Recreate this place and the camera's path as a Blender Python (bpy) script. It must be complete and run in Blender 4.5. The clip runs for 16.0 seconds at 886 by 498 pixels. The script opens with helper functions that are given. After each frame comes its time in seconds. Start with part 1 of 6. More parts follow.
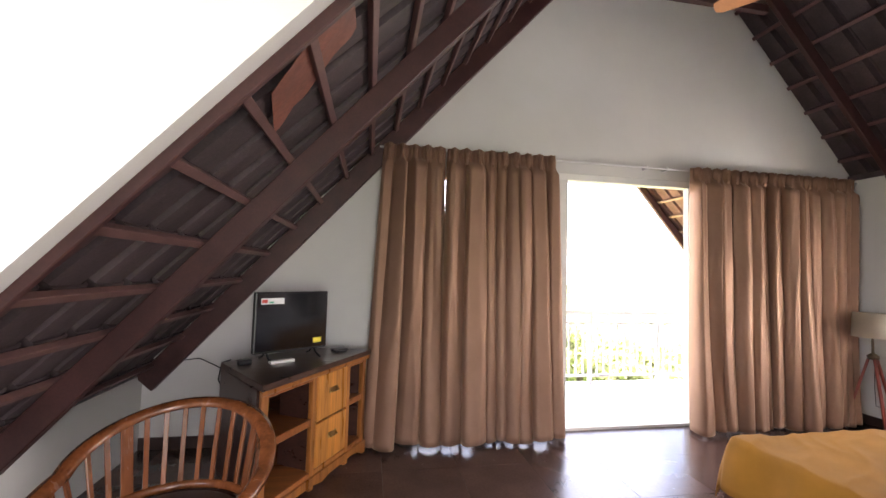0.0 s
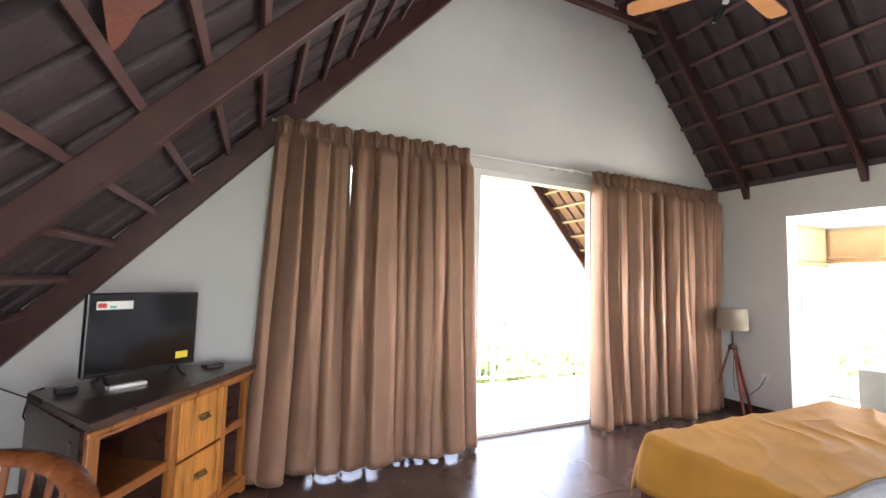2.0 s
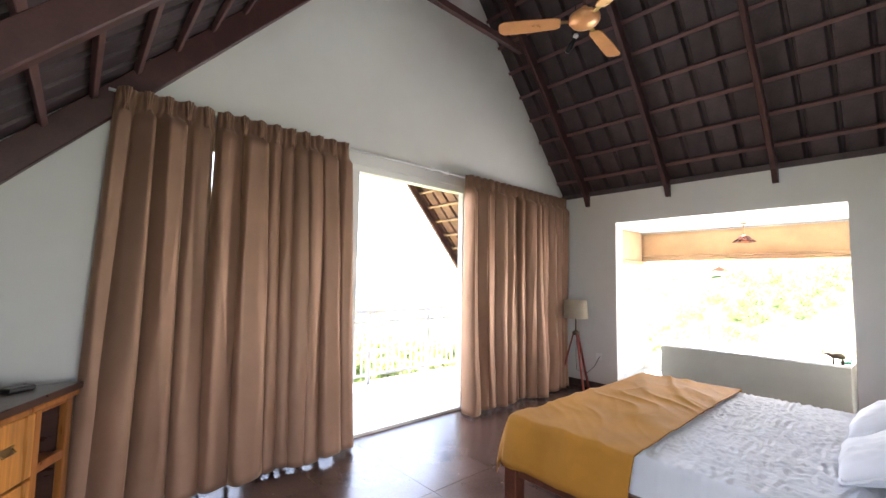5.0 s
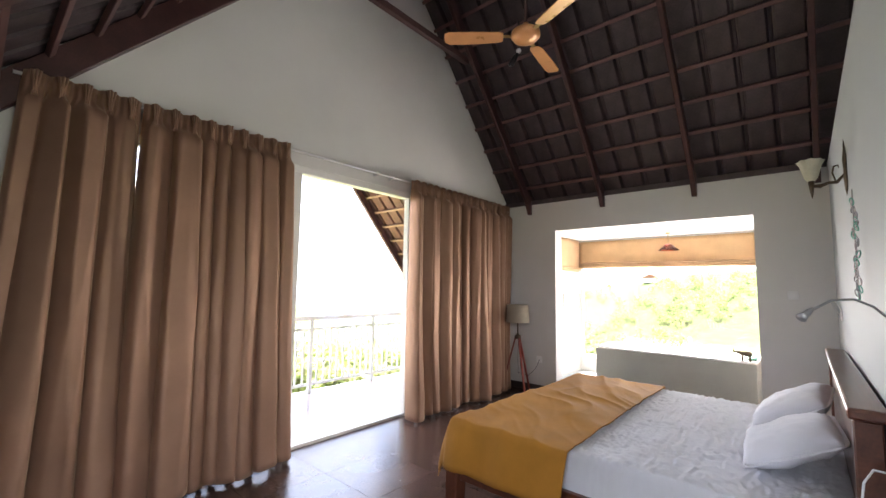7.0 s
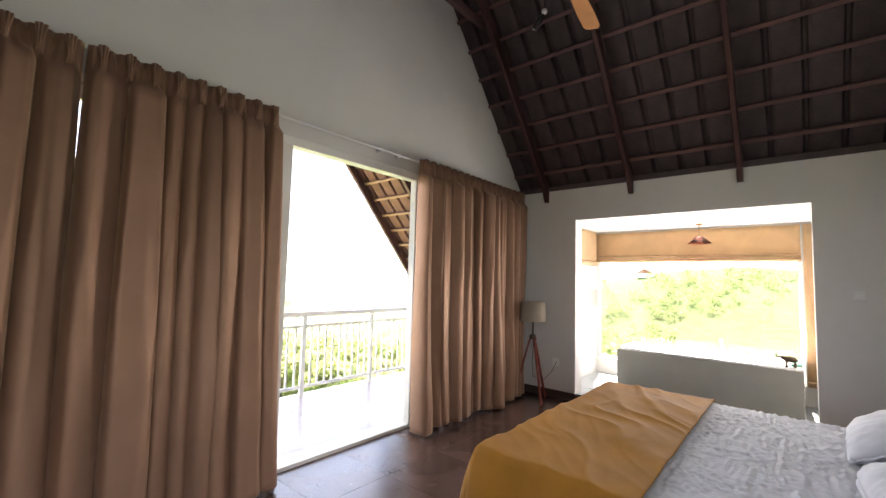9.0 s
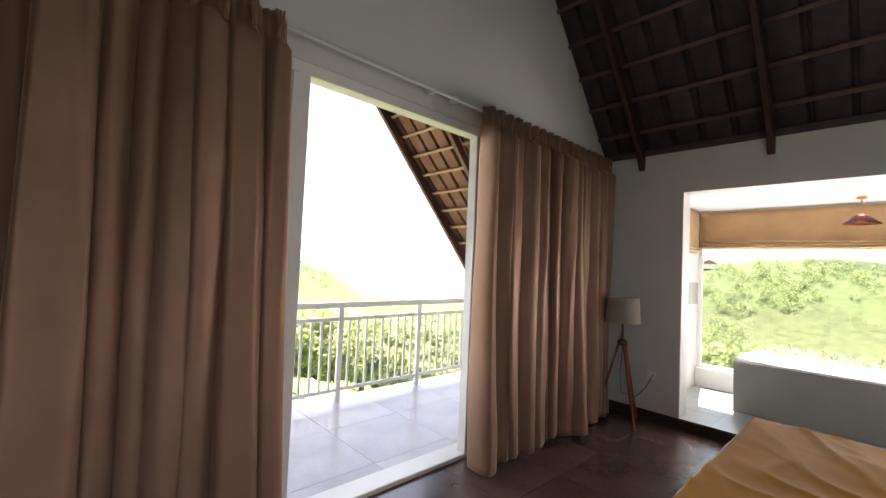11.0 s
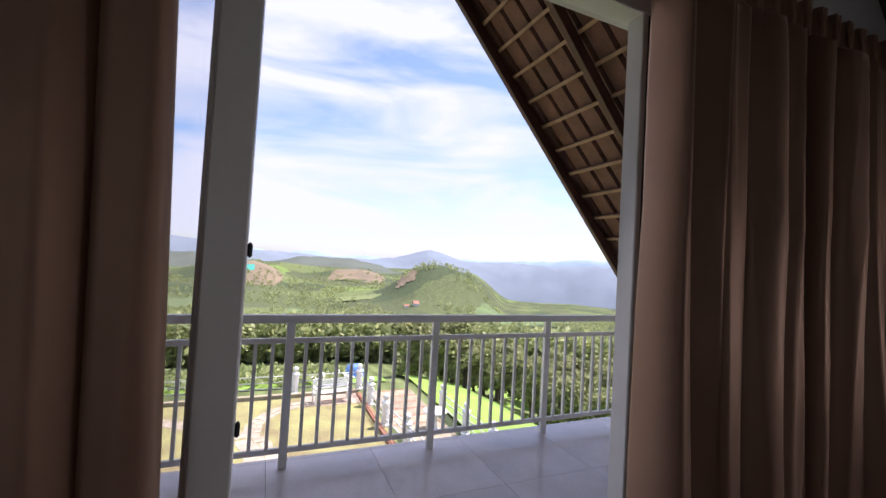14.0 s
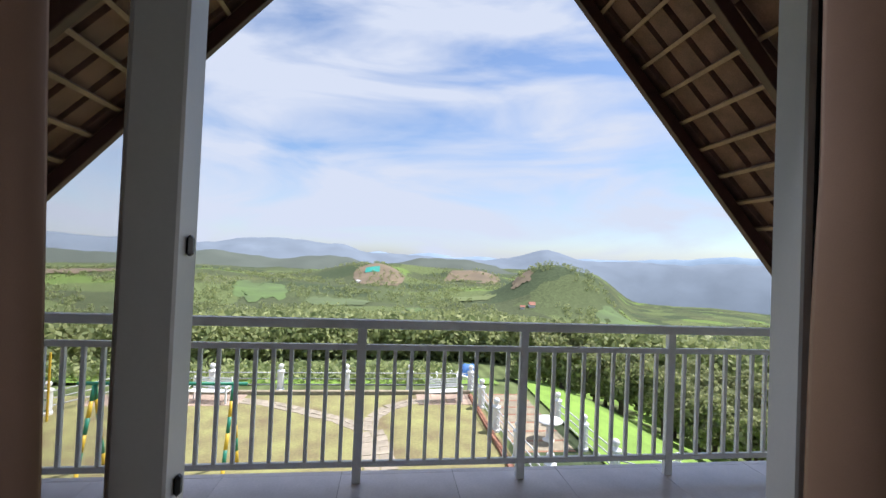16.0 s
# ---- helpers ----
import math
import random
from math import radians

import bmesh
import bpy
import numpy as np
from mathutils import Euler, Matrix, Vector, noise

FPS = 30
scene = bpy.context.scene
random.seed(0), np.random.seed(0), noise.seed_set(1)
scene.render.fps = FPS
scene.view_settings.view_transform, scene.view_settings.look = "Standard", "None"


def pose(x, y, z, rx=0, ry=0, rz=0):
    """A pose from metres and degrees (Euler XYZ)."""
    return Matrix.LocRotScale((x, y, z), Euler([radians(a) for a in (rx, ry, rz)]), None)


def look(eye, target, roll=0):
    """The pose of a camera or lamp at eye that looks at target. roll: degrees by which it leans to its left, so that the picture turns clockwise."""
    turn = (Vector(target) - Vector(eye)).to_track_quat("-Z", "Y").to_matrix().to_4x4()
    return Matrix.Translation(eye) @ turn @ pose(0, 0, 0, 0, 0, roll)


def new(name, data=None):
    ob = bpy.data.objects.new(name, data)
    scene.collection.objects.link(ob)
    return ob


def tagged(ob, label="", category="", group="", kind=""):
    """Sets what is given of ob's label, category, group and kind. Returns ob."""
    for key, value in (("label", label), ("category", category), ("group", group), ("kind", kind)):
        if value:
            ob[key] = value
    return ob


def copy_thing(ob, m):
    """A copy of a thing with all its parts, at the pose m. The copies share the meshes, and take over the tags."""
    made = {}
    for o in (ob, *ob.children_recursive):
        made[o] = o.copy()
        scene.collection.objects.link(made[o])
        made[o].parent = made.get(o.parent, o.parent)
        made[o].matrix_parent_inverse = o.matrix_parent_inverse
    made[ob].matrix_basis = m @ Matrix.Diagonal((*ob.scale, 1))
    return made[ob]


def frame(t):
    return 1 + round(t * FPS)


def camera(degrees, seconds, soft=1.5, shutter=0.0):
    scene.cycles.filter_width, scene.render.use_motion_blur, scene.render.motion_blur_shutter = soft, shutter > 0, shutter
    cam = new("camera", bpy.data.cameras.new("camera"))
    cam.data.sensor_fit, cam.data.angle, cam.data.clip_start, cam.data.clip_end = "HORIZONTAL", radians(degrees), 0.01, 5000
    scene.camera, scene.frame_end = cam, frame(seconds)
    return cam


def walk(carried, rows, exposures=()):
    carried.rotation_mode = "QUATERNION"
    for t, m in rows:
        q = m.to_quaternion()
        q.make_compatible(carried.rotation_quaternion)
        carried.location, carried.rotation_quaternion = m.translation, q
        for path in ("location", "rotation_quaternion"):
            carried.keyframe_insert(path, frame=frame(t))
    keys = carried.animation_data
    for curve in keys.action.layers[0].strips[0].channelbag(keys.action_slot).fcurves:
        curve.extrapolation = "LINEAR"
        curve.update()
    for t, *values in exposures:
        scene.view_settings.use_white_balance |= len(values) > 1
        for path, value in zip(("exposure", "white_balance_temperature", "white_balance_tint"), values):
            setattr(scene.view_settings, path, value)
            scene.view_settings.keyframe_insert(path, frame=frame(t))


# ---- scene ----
cam = camera(94.1, 16.0)
PATH = [
    (0, (0.104, 0.395, 1.562), (0.448, 2.363, 1.668), 1.6),
    (0.5, (0.06, 0.563, 1.536), (0.527, 2.504, 1.657), 1.7),
    (1, (0.077, 0.669, 1.526), (0.667, 2.576, 1.652), 1.7),
    (1.5, (0.105, 0.764, 1.525), (0.817, 2.629, 1.656), 1.6),
    (2, (0.103, 0.801, 1.497), (0.921, 2.62, 1.643), 1.6),
    (2.5, (0.082, 0.823, 1.507), (1.006, 2.591, 1.647), 1.6),
    (3, (0.066, 0.823, 1.513), (1.084, 2.539, 1.648), 1.5),
    (3.5, (0.059, 0.816, 1.511), (1.164, 2.478, 1.643), 1.3),
    (4, (0.056, 0.815, 1.509), (1.242, 2.42, 1.641), 1.2),
    (6.5, (0.077, 0.787, 1.487), (1.545, 2.133, 1.663), 0.9),
    (7, (0.079, 0.78, 1.484), (1.578, 2.092, 1.666), 1.0),
    (7.5, (0.079, 0.796, 1.482), (1.598, 2.083, 1.664), 1.2),
    (8, (0.117, 0.893, 1.458), (1.646, 2.17, 1.641), 1.2),
    (8.5, (0.271, 1.076, 1.474), (1.796, 2.358, 1.644), 1.4),
    (9, (0.416, 1.294, 1.496), (1.931, 2.59, 1.644), 1.6),
    (9.2, (0.465, 1.416, 1.498), (1.982, 2.713, 1.632), 1.8),
    (11.5, (1.298, 2.24, 1.49), (2.586, 3.768, 1.564), 2.6),
    (12, (1.502, 2.444, 1.497), (2.724, 4.025, 1.574), 2.7),
    (12.5, (1.677, 2.632, 1.491), (2.824, 4.268, 1.569), 3.3),
    (13, (1.828, 2.818, 1.474), (2.875, 4.52, 1.56), 3.6),
    (13.5, (1.987, 2.972, 1.474), (2.907, 4.746, 1.545), 3.4),
    (14, (2.122, 3.088, 1.47), (2.909, 4.926, 1.529), 3.3),
    (14.5, (2.244, 3.149, 1.468), (2.881, 5.044, 1.51), 3.1),
    (15, (2.325, 3.287, 1.469), (2.827, 5.222, 1.5), 3.0),
    (15.5, (2.405, 3.398, 1.473), (2.783, 5.362, 1.5), 2.8),
    (16, (2.489, 3.433, 1.47), (2.746, 5.416, 1.505), 2.4),
]
walk(cam, [(t, look(eye, target, roll)) for t, eye, target, roll in PATH],
     [(0, 4.2, 6900, 24), (1.5, 4.5, 6650, 20), (3.0, 4.55, 6350, 16), (6.5, 3.85, 6650, 19), (9.2, 3.45, 6850, 18), (11.5, 2.65, 6700, 17), (12.5, 2.35, 6600, 16), (13.5, 1.6, 6350, 22), (14.0, 1.0, 6150, 26), (14.5, 0.75, 6100, 20), (16, 0.6, 6000, 15)])

# ---- world, sun, lights ----
world = bpy.data.worlds.new("sky")
scene.world = world
world.use_nodes = True
wn, wl = world.node_tree.nodes, world.node_tree.links
wn.clear()
SUN_EL, SUN_AZ = radians(62), radians(76)      # azimuth from +y towards +x
sky = wn.new("ShaderNodeTexSky")
sky.sky_type, sky.sun_disc = 'NISHITA', False
sky.sun_elevation, sky.sun_rotation = SUN_EL, SUN_AZ
sky.air_density, sky.dust_density, sky.ozone_density = 1.0, 0.6, 2.2
wtc = wn.new("ShaderNodeTexCoord")
wmap = wn.new("ShaderNodeMapping")
wmap.inputs["Scale"].default_value = (1.0, 1.0, 4.0)
wmap.inputs["Rotation"].default_value = (radians(6), radians(14), radians(20))
wl.new(wtc.outputs["Generated"], wmap.inputs["Vector"])
cl = wn.new("ShaderNodeTexNoise")
cl.inputs["Scale"].default_value, cl.inputs["Detail"].default_value = 1.9, 8
cl.inputs["Roughness"].default_value, cl.inputs["Distortion"].default_value = 0.52, 0.6
wl.new(wmap.outputs["Vector"], cl.inputs["Vector"])
cr = wn.new("ShaderNodeValToRGB")
cr.color_ramp.elements[0].position, cr.color_ramp.elements[1].position = 0.37, 0.58
cr.color_ramp.elements[0].color = (0.1, 0.1, 0.1, 1)
wl.new(cl.outputs["Fac"], cr.inputs["Fac"])
cm = wn.new("ShaderNodeMixRGB")
cm.inputs["Color2"].default_value = (6.9, 7.4, 8.1, 1)
wl.new(cr.outputs["Color"], cm.inputs["Fac"])
gain = wn.new("ShaderNodeMixRGB")
gain.blend_type = 'MULTIPLY'
gain.inputs["Fac"].default_value = 1.0
gain.inputs["Color2"].default_value = (1.35, 1.45, 1.5, 1)
wl.new(sky.outputs["Color"], gain.inputs["Color1"])
wl.new(gain.outputs["Color"], cm.inputs["Color1"])
wbg = wn.new("ShaderNodeBackground")
wbg.inputs["Strength"].default_value = 0.068
wl.new(cm.outputs["Color"], wbg.inputs["Color"])
wout = wn.new("ShaderNodeOutputWorld")
wl.new(wbg.outputs["Background"], wout.inputs["Surface"])

sun = new("sun", bpy.data.lights.new("sun", 'SUN'))
sun.data.energy, sun.data.angle, sun.data.color = 5.0, radians(0.6), (1.0, 0.95, 0.87)
sun.matrix_world = look((0, 0, 0), (-math.sin(SUN_AZ) * math.cos(SUN_EL), -math.cos(SUN_AZ) * math.cos(SUN_EL), -math.sin(SUN_EL)))


def opening_lamp(name, eye, target, w, h, energy, color):
    """An area lamp in an opening, for the sky's light that comes in there or for added fill."""
    ob = new(name, bpy.data.lights.new(name, 'AREA'))
    ob.data.shape, ob.data.size, ob.data.size_y = 'RECTANGLE', w, h
    ob.data.energy, ob.data.color = energy, color
    ob.matrix_world = look(eye, target)
    return ob


opening_lamp("door_daylight", (2.8, 4.44, 1.35), (2.8, 3.4, 1.1), 1.2, 2.3, 1.2, (0.95, 0.97, 1.0))
opening_lamp("bath_daylight", (7.05, 2.3, 1.2), (6.0, 2.3, 1.1), 1.7, 1.1, 7, (1.0, 0.98, 0.95))
opening_lamp("dormer_daylight", (-2.08, 0.05, 1.9), (-1.0, 0.15, 1.85), 1.6, 1.5, 3.0, (0.95, 1.0, 0.98))
# unseen fill added behind the viewpoint to lift the gable wall and curtains
opening_lamp("back_fill_lamp", (0.55, -2.18, 1.2), (0.4, 0.5, 1.25), 1.2, 2.1, 3.6, (0.97, 0.98, 1.0))

# ---- materials ----
def nt(m):
    return m.node_tree.nodes, m.node_tree.links


def surf(name, base, rough=0.6, var=0.18, scale=4.0, fine=90.0, bump=0.15, metal=0.0, piece=0.0, stretch=(1, 1, 1), tint=None, spec=0.5, coat=0.0, depth=0.004):
    """A painted, wooden, stone or cloth surface: broad stains, fine grain, relief and piece-to-piece variation."""
    m = bpy.data.materials.new(name)
    m.use_nodes = True
    n, l = nt(m)
    b = n["Principled BSDF"]
    tc = n.new("ShaderNodeTexCoord")
    mp = n.new("ShaderNodeMapping")
    mp.inputs["Scale"].default_value = stretch
    l.new(tc.outputs["Object"], mp.inputs["Vector"])
    broad, grain = n.new("ShaderNodeTexNoise"), n.new("ShaderNodeTexNoise")
    broad.inputs["Scale"].default_value, broad.inputs["Detail"].default_value = scale, 5
    broad.inputs["Roughness"].default_value = 0.6
    grain.inputs["Scale"].default_value, grain.inputs["Detail"].default_value = fine, 3
    for t in (broad, grain):
        l.new(mp.outputs["Vector"], t.inputs["Vector"])
    ramp = n.new("ShaderNodeValToRGB")
    dark = [c * (1 - var) for c in base]
    light = [min(1, c * (1 + var)) for c in (tint or base)]
    ramp.color_ramp.elements[0].position, ramp.color_ramp.elements[1].position = 0.3, 0.7
    ramp.color_ramp.elements[0].color, ramp.color_ramp.elements[1].color = (*dark, 1), (*light, 1)
    l.new(broad.outputs["Fac"], ramp.inputs["Fac"])
    mul = n.new("ShaderNodeMixRGB")
    mul.blend_type = 'MULTIPLY'
    mul.inputs["Fac"].default_value = min(1.0, var * 1.6)
    l.new(ramp.outputs["Color"], mul.inputs["Color1"])
    l.new(grain.outputs["Fac"], mul.inputs["Color2"])
    out = mul.outputs["Color"]
    gain = n.new("ShaderNodeHueSaturation")
    gain.inputs["Value"].default_value = 1 + 0.4 * min(1.0, var * 1.6)
    l.new(out, gain.inputs["Color"])
    if piece:
        oi, ma = n.new("ShaderNodeObjectInfo"), n.new("ShaderNodeMapRange")
        v = gain.inputs["Value"].default_value
        ma.inputs["To Min"].default_value, ma.inputs["To Max"].default_value = v * (1 - piece), v * (1 + piece)
        l.new(oi.outputs["Random"], ma.inputs["Value"])
        l.new(ma.outputs["Result"], gain.inputs["Value"])
    l.new(gain.outputs["Color"], b.inputs["Base Color"])
    rr = n.new("ShaderNodeMapRange")
    rr.inputs["To Min"].default_value, rr.inputs["To Max"].default_value = max(0.02, rough - 0.1), min(1, rough + 0.1)
    l.new(broad.outputs["Fac"], rr.inputs["Value"])
    l.new(rr.outputs["Result"], b.inputs["Roughness"])
    b.inputs["Metallic"].default_value = metal
    b.inputs["Specular IOR Level"].default_value = spec
    b.inputs["Coat Weight"].default_value = coat
    if bump:
        bu = n.new("ShaderNodeBump")
        bu.inputs["Strength"].default_value, bu.inputs["Distance"].default_value = bump, depth
        l.new(grain.outputs["Fac"], bu.inputs["Height"])
        l.new(bu.outputs["Normal"], b.inputs["Normal"])
    return m


def wood(name, base, rough=0.35, var=0.3, axis=0, coat=0.25, ring=14.0):
    """Polished timber with streaks along one axis (0 x, 1 y, 2 z)."""
    st = [ring, ring, ring]
    st[axis] = ring / 14
    return surf(name, base, rough, var, 1.0, 5.0, 0.08, 0, 0.06, st, [c * 1.1 for c in base], 0.5, coat, 0.002)


def cloth(name, base, through_it=0.25, weave=420.0, sheen=0.3, var=0.12, bump=0.25):
    """Woven cloth that lets some light through."""
    m = surf(name, base, 0.85, var, 3.0, weave, bump, 0, 0, (1, 1, 1), None, 0.2, 0, 0.001)
    n, l = nt(m)
    b = n["Principled BSDF"]
    b.inputs["Sheen Weight"].default_value = sheen
    if through_it:
        tr, mix = n.new("ShaderNodeBsdfTranslucent"), n.new("ShaderNodeMixShader")
        l.new(b.inputs["Base Color"].links[0].from_socket, tr.inputs["Color"])
        mix.inputs["Fac"].default_value = through_it
        l.new(b.outputs["BSDF"], mix.inputs[1])
        l.new(tr.outputs["BSDF"], mix.inputs[2])
        l.new(mix.outputs["Shader"], n["Material Output"].inputs["Surface"])
    return m


def glass(name, tint=(1, 1, 1), rough=0.0, ior=1.45, clear=0.92):
    """Thin pane: mostly clear, with a glossy face."""
    m = bpy.data.materials.new(name)
    m.use_nodes = True
    n, l = nt(m)
    n.remove(n["Principled BSDF"])
    tr, gl, fr, mix = n.new("ShaderNodeBsdfTransparent"), n.new("ShaderNodeBsdfGlossy"), n.new("ShaderNodeFresnel"), n.new("ShaderNodeMixShader")
    tr.inputs["Color"].default_value = (*[c * clear for c in tint], 1)
    gl.inputs["Roughness"].default_value = rough
    fr.inputs["IOR"].default_value = ior
    l.new(fr.outputs["Fac"], mix.inputs["Fac"])
    l.new(tr.outputs["BSDF"], mix.inputs[1])
    l.new(gl.outputs["BSDF"], mix.inputs[2])
    l.new(mix.outputs["Shader"], n["Material Output"].inputs["Surface"])
    return m


M_WALL = surf("white_wall_paint", (0.66, 0.65, 0.625), 0.75, 0.05, 1.2, 160, 0.12)
M_WALL_BED = surf("pale_grey_wall_paint", (0.38, 0.41, 0.42), 0.7, 0.05, 1.2, 160, 0.12)
M_CEIL = surf("white_ceiling_paint", (0.8, 0.8, 0.78), 0.8, 0.04, 1.5, 150, 0.08)
M_TILE = surf("dark_brown_floor_tile", (0.085, 0.05, 0.042), 0.24, 0.3, 2.2, 60, 0.06, 0, 0.14, spec=0.5, depth=0.001)
M_GROUT = surf("dark_grout", (0.09, 0.07, 0.06), 0.9, 0.2, 6, 200, 0.3)
M_BALC = surf("pinkish_grey_balcony_tile", (0.7, 0.64, 0.66), 0.2, 0.14, 2.0, 60, 0.05, 0, 0.05, depth=0.001)
M_BATH = surf("blue_grey_bath_tile", (0.33, 0.36, 0.37), 0.3, 0.12, 2.0, 60, 0.05, 0, 0.05, depth=0.001)
M_BASE = surf("dark_skirting_tile", (0.05, 0.032, 0.028), 0.35, 0.2, 3, 60, 0.05)
M_RAFT = surf("dark_red_brown_painted_timber", (0.066, 0.025, 0.023), 0.45, 0.3, 5, 70, 0.15, stretch=(1, 1, 1))
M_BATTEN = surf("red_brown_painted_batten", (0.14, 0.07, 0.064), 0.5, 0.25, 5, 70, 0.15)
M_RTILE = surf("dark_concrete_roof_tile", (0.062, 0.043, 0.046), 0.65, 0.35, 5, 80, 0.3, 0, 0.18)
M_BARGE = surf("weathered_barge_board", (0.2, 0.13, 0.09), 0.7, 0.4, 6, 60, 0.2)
# overhang copies of batten and tile, with outdoor daylight put into their paler colours
M_BATTEN_DAYLIT = surf("daylit_batten", (0.3, 0.19, 0.13), 0.7, 0.25, 5, 60, 0.2)
M_RTILE_DAYLIT = surf("daylit_roof_tile", (0.155, 0.075, 0.06), 0.7, 0.35, 5, 80, 0.3, 0, 0.18)
M_SHEET = surf("red_oxide_sheet", (0.22, 0.075, 0.05), 0.55, 0.3, 5, 50, 0.1)
M_UPVC = surf("white_upvc", (0.78, 0.77, 0.74), 0.35, 0.04, 3, 120, 0.03)
M_STEEL_W = surf("white_painted_steel", (0.93, 0.93, 0.93), 0.4, 0.08, 6, 90, 0.05)
M_GLASS = glass("clear_glass")
# passes less light than the clear panes, added to dim the bright bath view
M_DIMPANE = glass("dimmed_window_glass", (0.97, 1.0, 0.98), 0.0, 1.45, 0.84)
M_CURT = cloth("brown_taupe_curtain_cloth", (0.3, 0.178, 0.122), 0.05, 500, 0.0)
M_CURT.node_tree.nodes["Principled BSDF"].inputs["Specular IOR Level"].default_value = 0.55
M_CURT.node_tree.nodes["Principled BSDF"].inputs["Specular Tint"].default_value = (1.0, 0.72, 0.5, 1)
M_CURT.node_tree.links.remove(M_CURT.node_tree.nodes["Principled BSDF"].inputs["Roughness"].links[0])
M_CURT.node_tree.nodes["Principled BSDF"].inputs["Roughness"].default_value = 0.52
M_CURT.node_tree.nodes["Principled BSDF"].inputs["Metallic"].default_value = 0.35
M_CURT.node_tree.nodes["Principled BSDF"].inputs["Sheen Weight"].default_value = 0.55
M_CURT.node_tree.nodes["Principled BSDF"].inputs["Sheen Roughness"].default_value = 0.3
M_CURT.node_tree.nodes["Principled BSDF"].inputs["Sheen Tint"].default_value = (1.0, 0.76, 0.5, 1)
M_LINING = cloth("white_curtain_lining", (0.6, 0.58, 0.55), 0.12, 500, 0.1)
M_WOOD = wood("honey_teak_front", (0.58, 0.235, 0.05), 0.3, 0.35, 2, 0.4)
M_WOOD_FR = wood("amber_teak_frame", (0.34, 0.125, 0.03), 0.3, 0.35, 2, 0.4)
M_WOOD_X = wood("red_brown_teak", (0.3, 0.1, 0.028), 0.3, 0.35, 0, 0.4)
M_WOOD_DK = wood("dark_stained_wood", (0.055, 0.024, 0.018), 0.3, 0.3, 0, 0.35)
M_WOOD_BED = wood("reddish_bed_wood", (0.11, 0.034, 0.018), 0.35, 0.3, 0, 0.3)
M_WOOD_CHAIR = wood("orange_brown_chair_wood", (0.18, 0.055, 0.018), 0.25, 0.35, 2, 0.5)
M_BLANKET = cloth("mustard_cotton_blanket", (0.42, 0.19, 0.028), 0.03, 380, 0.03, 0.14, 0.3)
M_SHEET_W = cloth("white_cotton_sheet", (0.7, 0.715, 0.77), 0.05, 450, 0.2, 0.05, 0.2)
M_BLACK = surf("black_plastic", (0.012, 0.012, 0.013), 0.3, 0.2, 8, 150, 0.05)
M_SCREEN = surf("black_tv_screen", (0.006, 0.006, 0.008), 0.12, 0.1, 3, 50, 0)
M_BRASS = surf("aged_brass", (0.42, 0.28, 0.12), 0.35, 0.3, 12, 90, 0.1, 0.9)
M_CHROME = surf("chrome", (0.75, 0.76, 0.78), 0.12, 0.05, 5, 50, 0, 1.0)
M_GREYMETAL = surf("grey_brushed_metal", (0.4, 0.41, 0.42), 0.35, 0.1, 8, 120, 0.05, 0.8)
M_BRONZE = surf("dark_bronze", (0.12, 0.09, 0.06), 0.4, 0.4, 20, 90, 0.2, 0.85)
M_LAMPSHADE = cloth("cream_lamp_shade_cloth", (0.58, 0.52, 0.42), 0.45, 300, 0.1)
M_BLIND = cloth("golden_orange_blind_cloth", (0.6, 0.4, 0.22), 0.3, 350, 0.2)
M_TUB = surf("white_tub_enamel", (0.82, 0.83, 0.83), 0.15, 0.03, 3, 80, 0.0)
M_TUBWALL = surf("grey_tub_panel_paint", (0.32, 0.315, 0.285), 0.6, 0.07, 2.5, 120, 0.1)
M_FAN = surf("copper_cream_fan_paint", (0.62, 0.30, 0.13), 0.3, 0.12, 5, 90, 0.03, 0.2)
M_WHITE = surf("white_plastic", (0.75, 0.75, 0.74), 0.35, 0.04, 5, 90, 0.03)
M_YELLOW = surf("yellow_sticker", (0.8, 0.62, 0.03), 0.5, 0.05, 5, 90, 0)
M_RED = surf("red_print", (0.6, 0.05, 0.04), 0.5, 0.05, 5, 90, 0)
M_TEALP = surf("green_print", (0.08, 0.42, 0.25), 0.5, 0.05, 5, 90, 0)
M_FROST = cloth("frosted_shade_glass", (0.72, 0.69, 0.58), 0.45, 60, 0.0, 0.1, 0.05)
M_LEATHER = surf("dark_cushion_leather", (0.03, 0.022, 0.02), 0.45, 0.25, 5, 90, 0.2)


# ---- mesh helpers ----
def done(bm, name, mats, smooth=False):
    bmesh.ops.recalc_face_normals(bm, faces=bm.faces)
    me = bpy.data.meshes.new(name)
    bm.to_mesh(me)
    bm.free()
    for m in (mats if isinstance(mats, (list, tuple)) else [mats]):
        me.materials.append(m)
    if smooth:
        me.polygons.foreach_set("use_smooth", [True] * len(me.polygons))
    return me


def part(name, bm, material, parent=None, label="", smooth=False):
    ob = new(name, done(bm, name, material, smooth))
    ob.parent = parent
    if label:
        ob["label"] = label
    return ob


def thing(name, at, label, category, group="", kind=""):
    ob = new(name)
    ob.matrix_basis = at if isinstance(at, Matrix) else Matrix.Translation(at)
    return tagged(ob, label, category, group, kind)


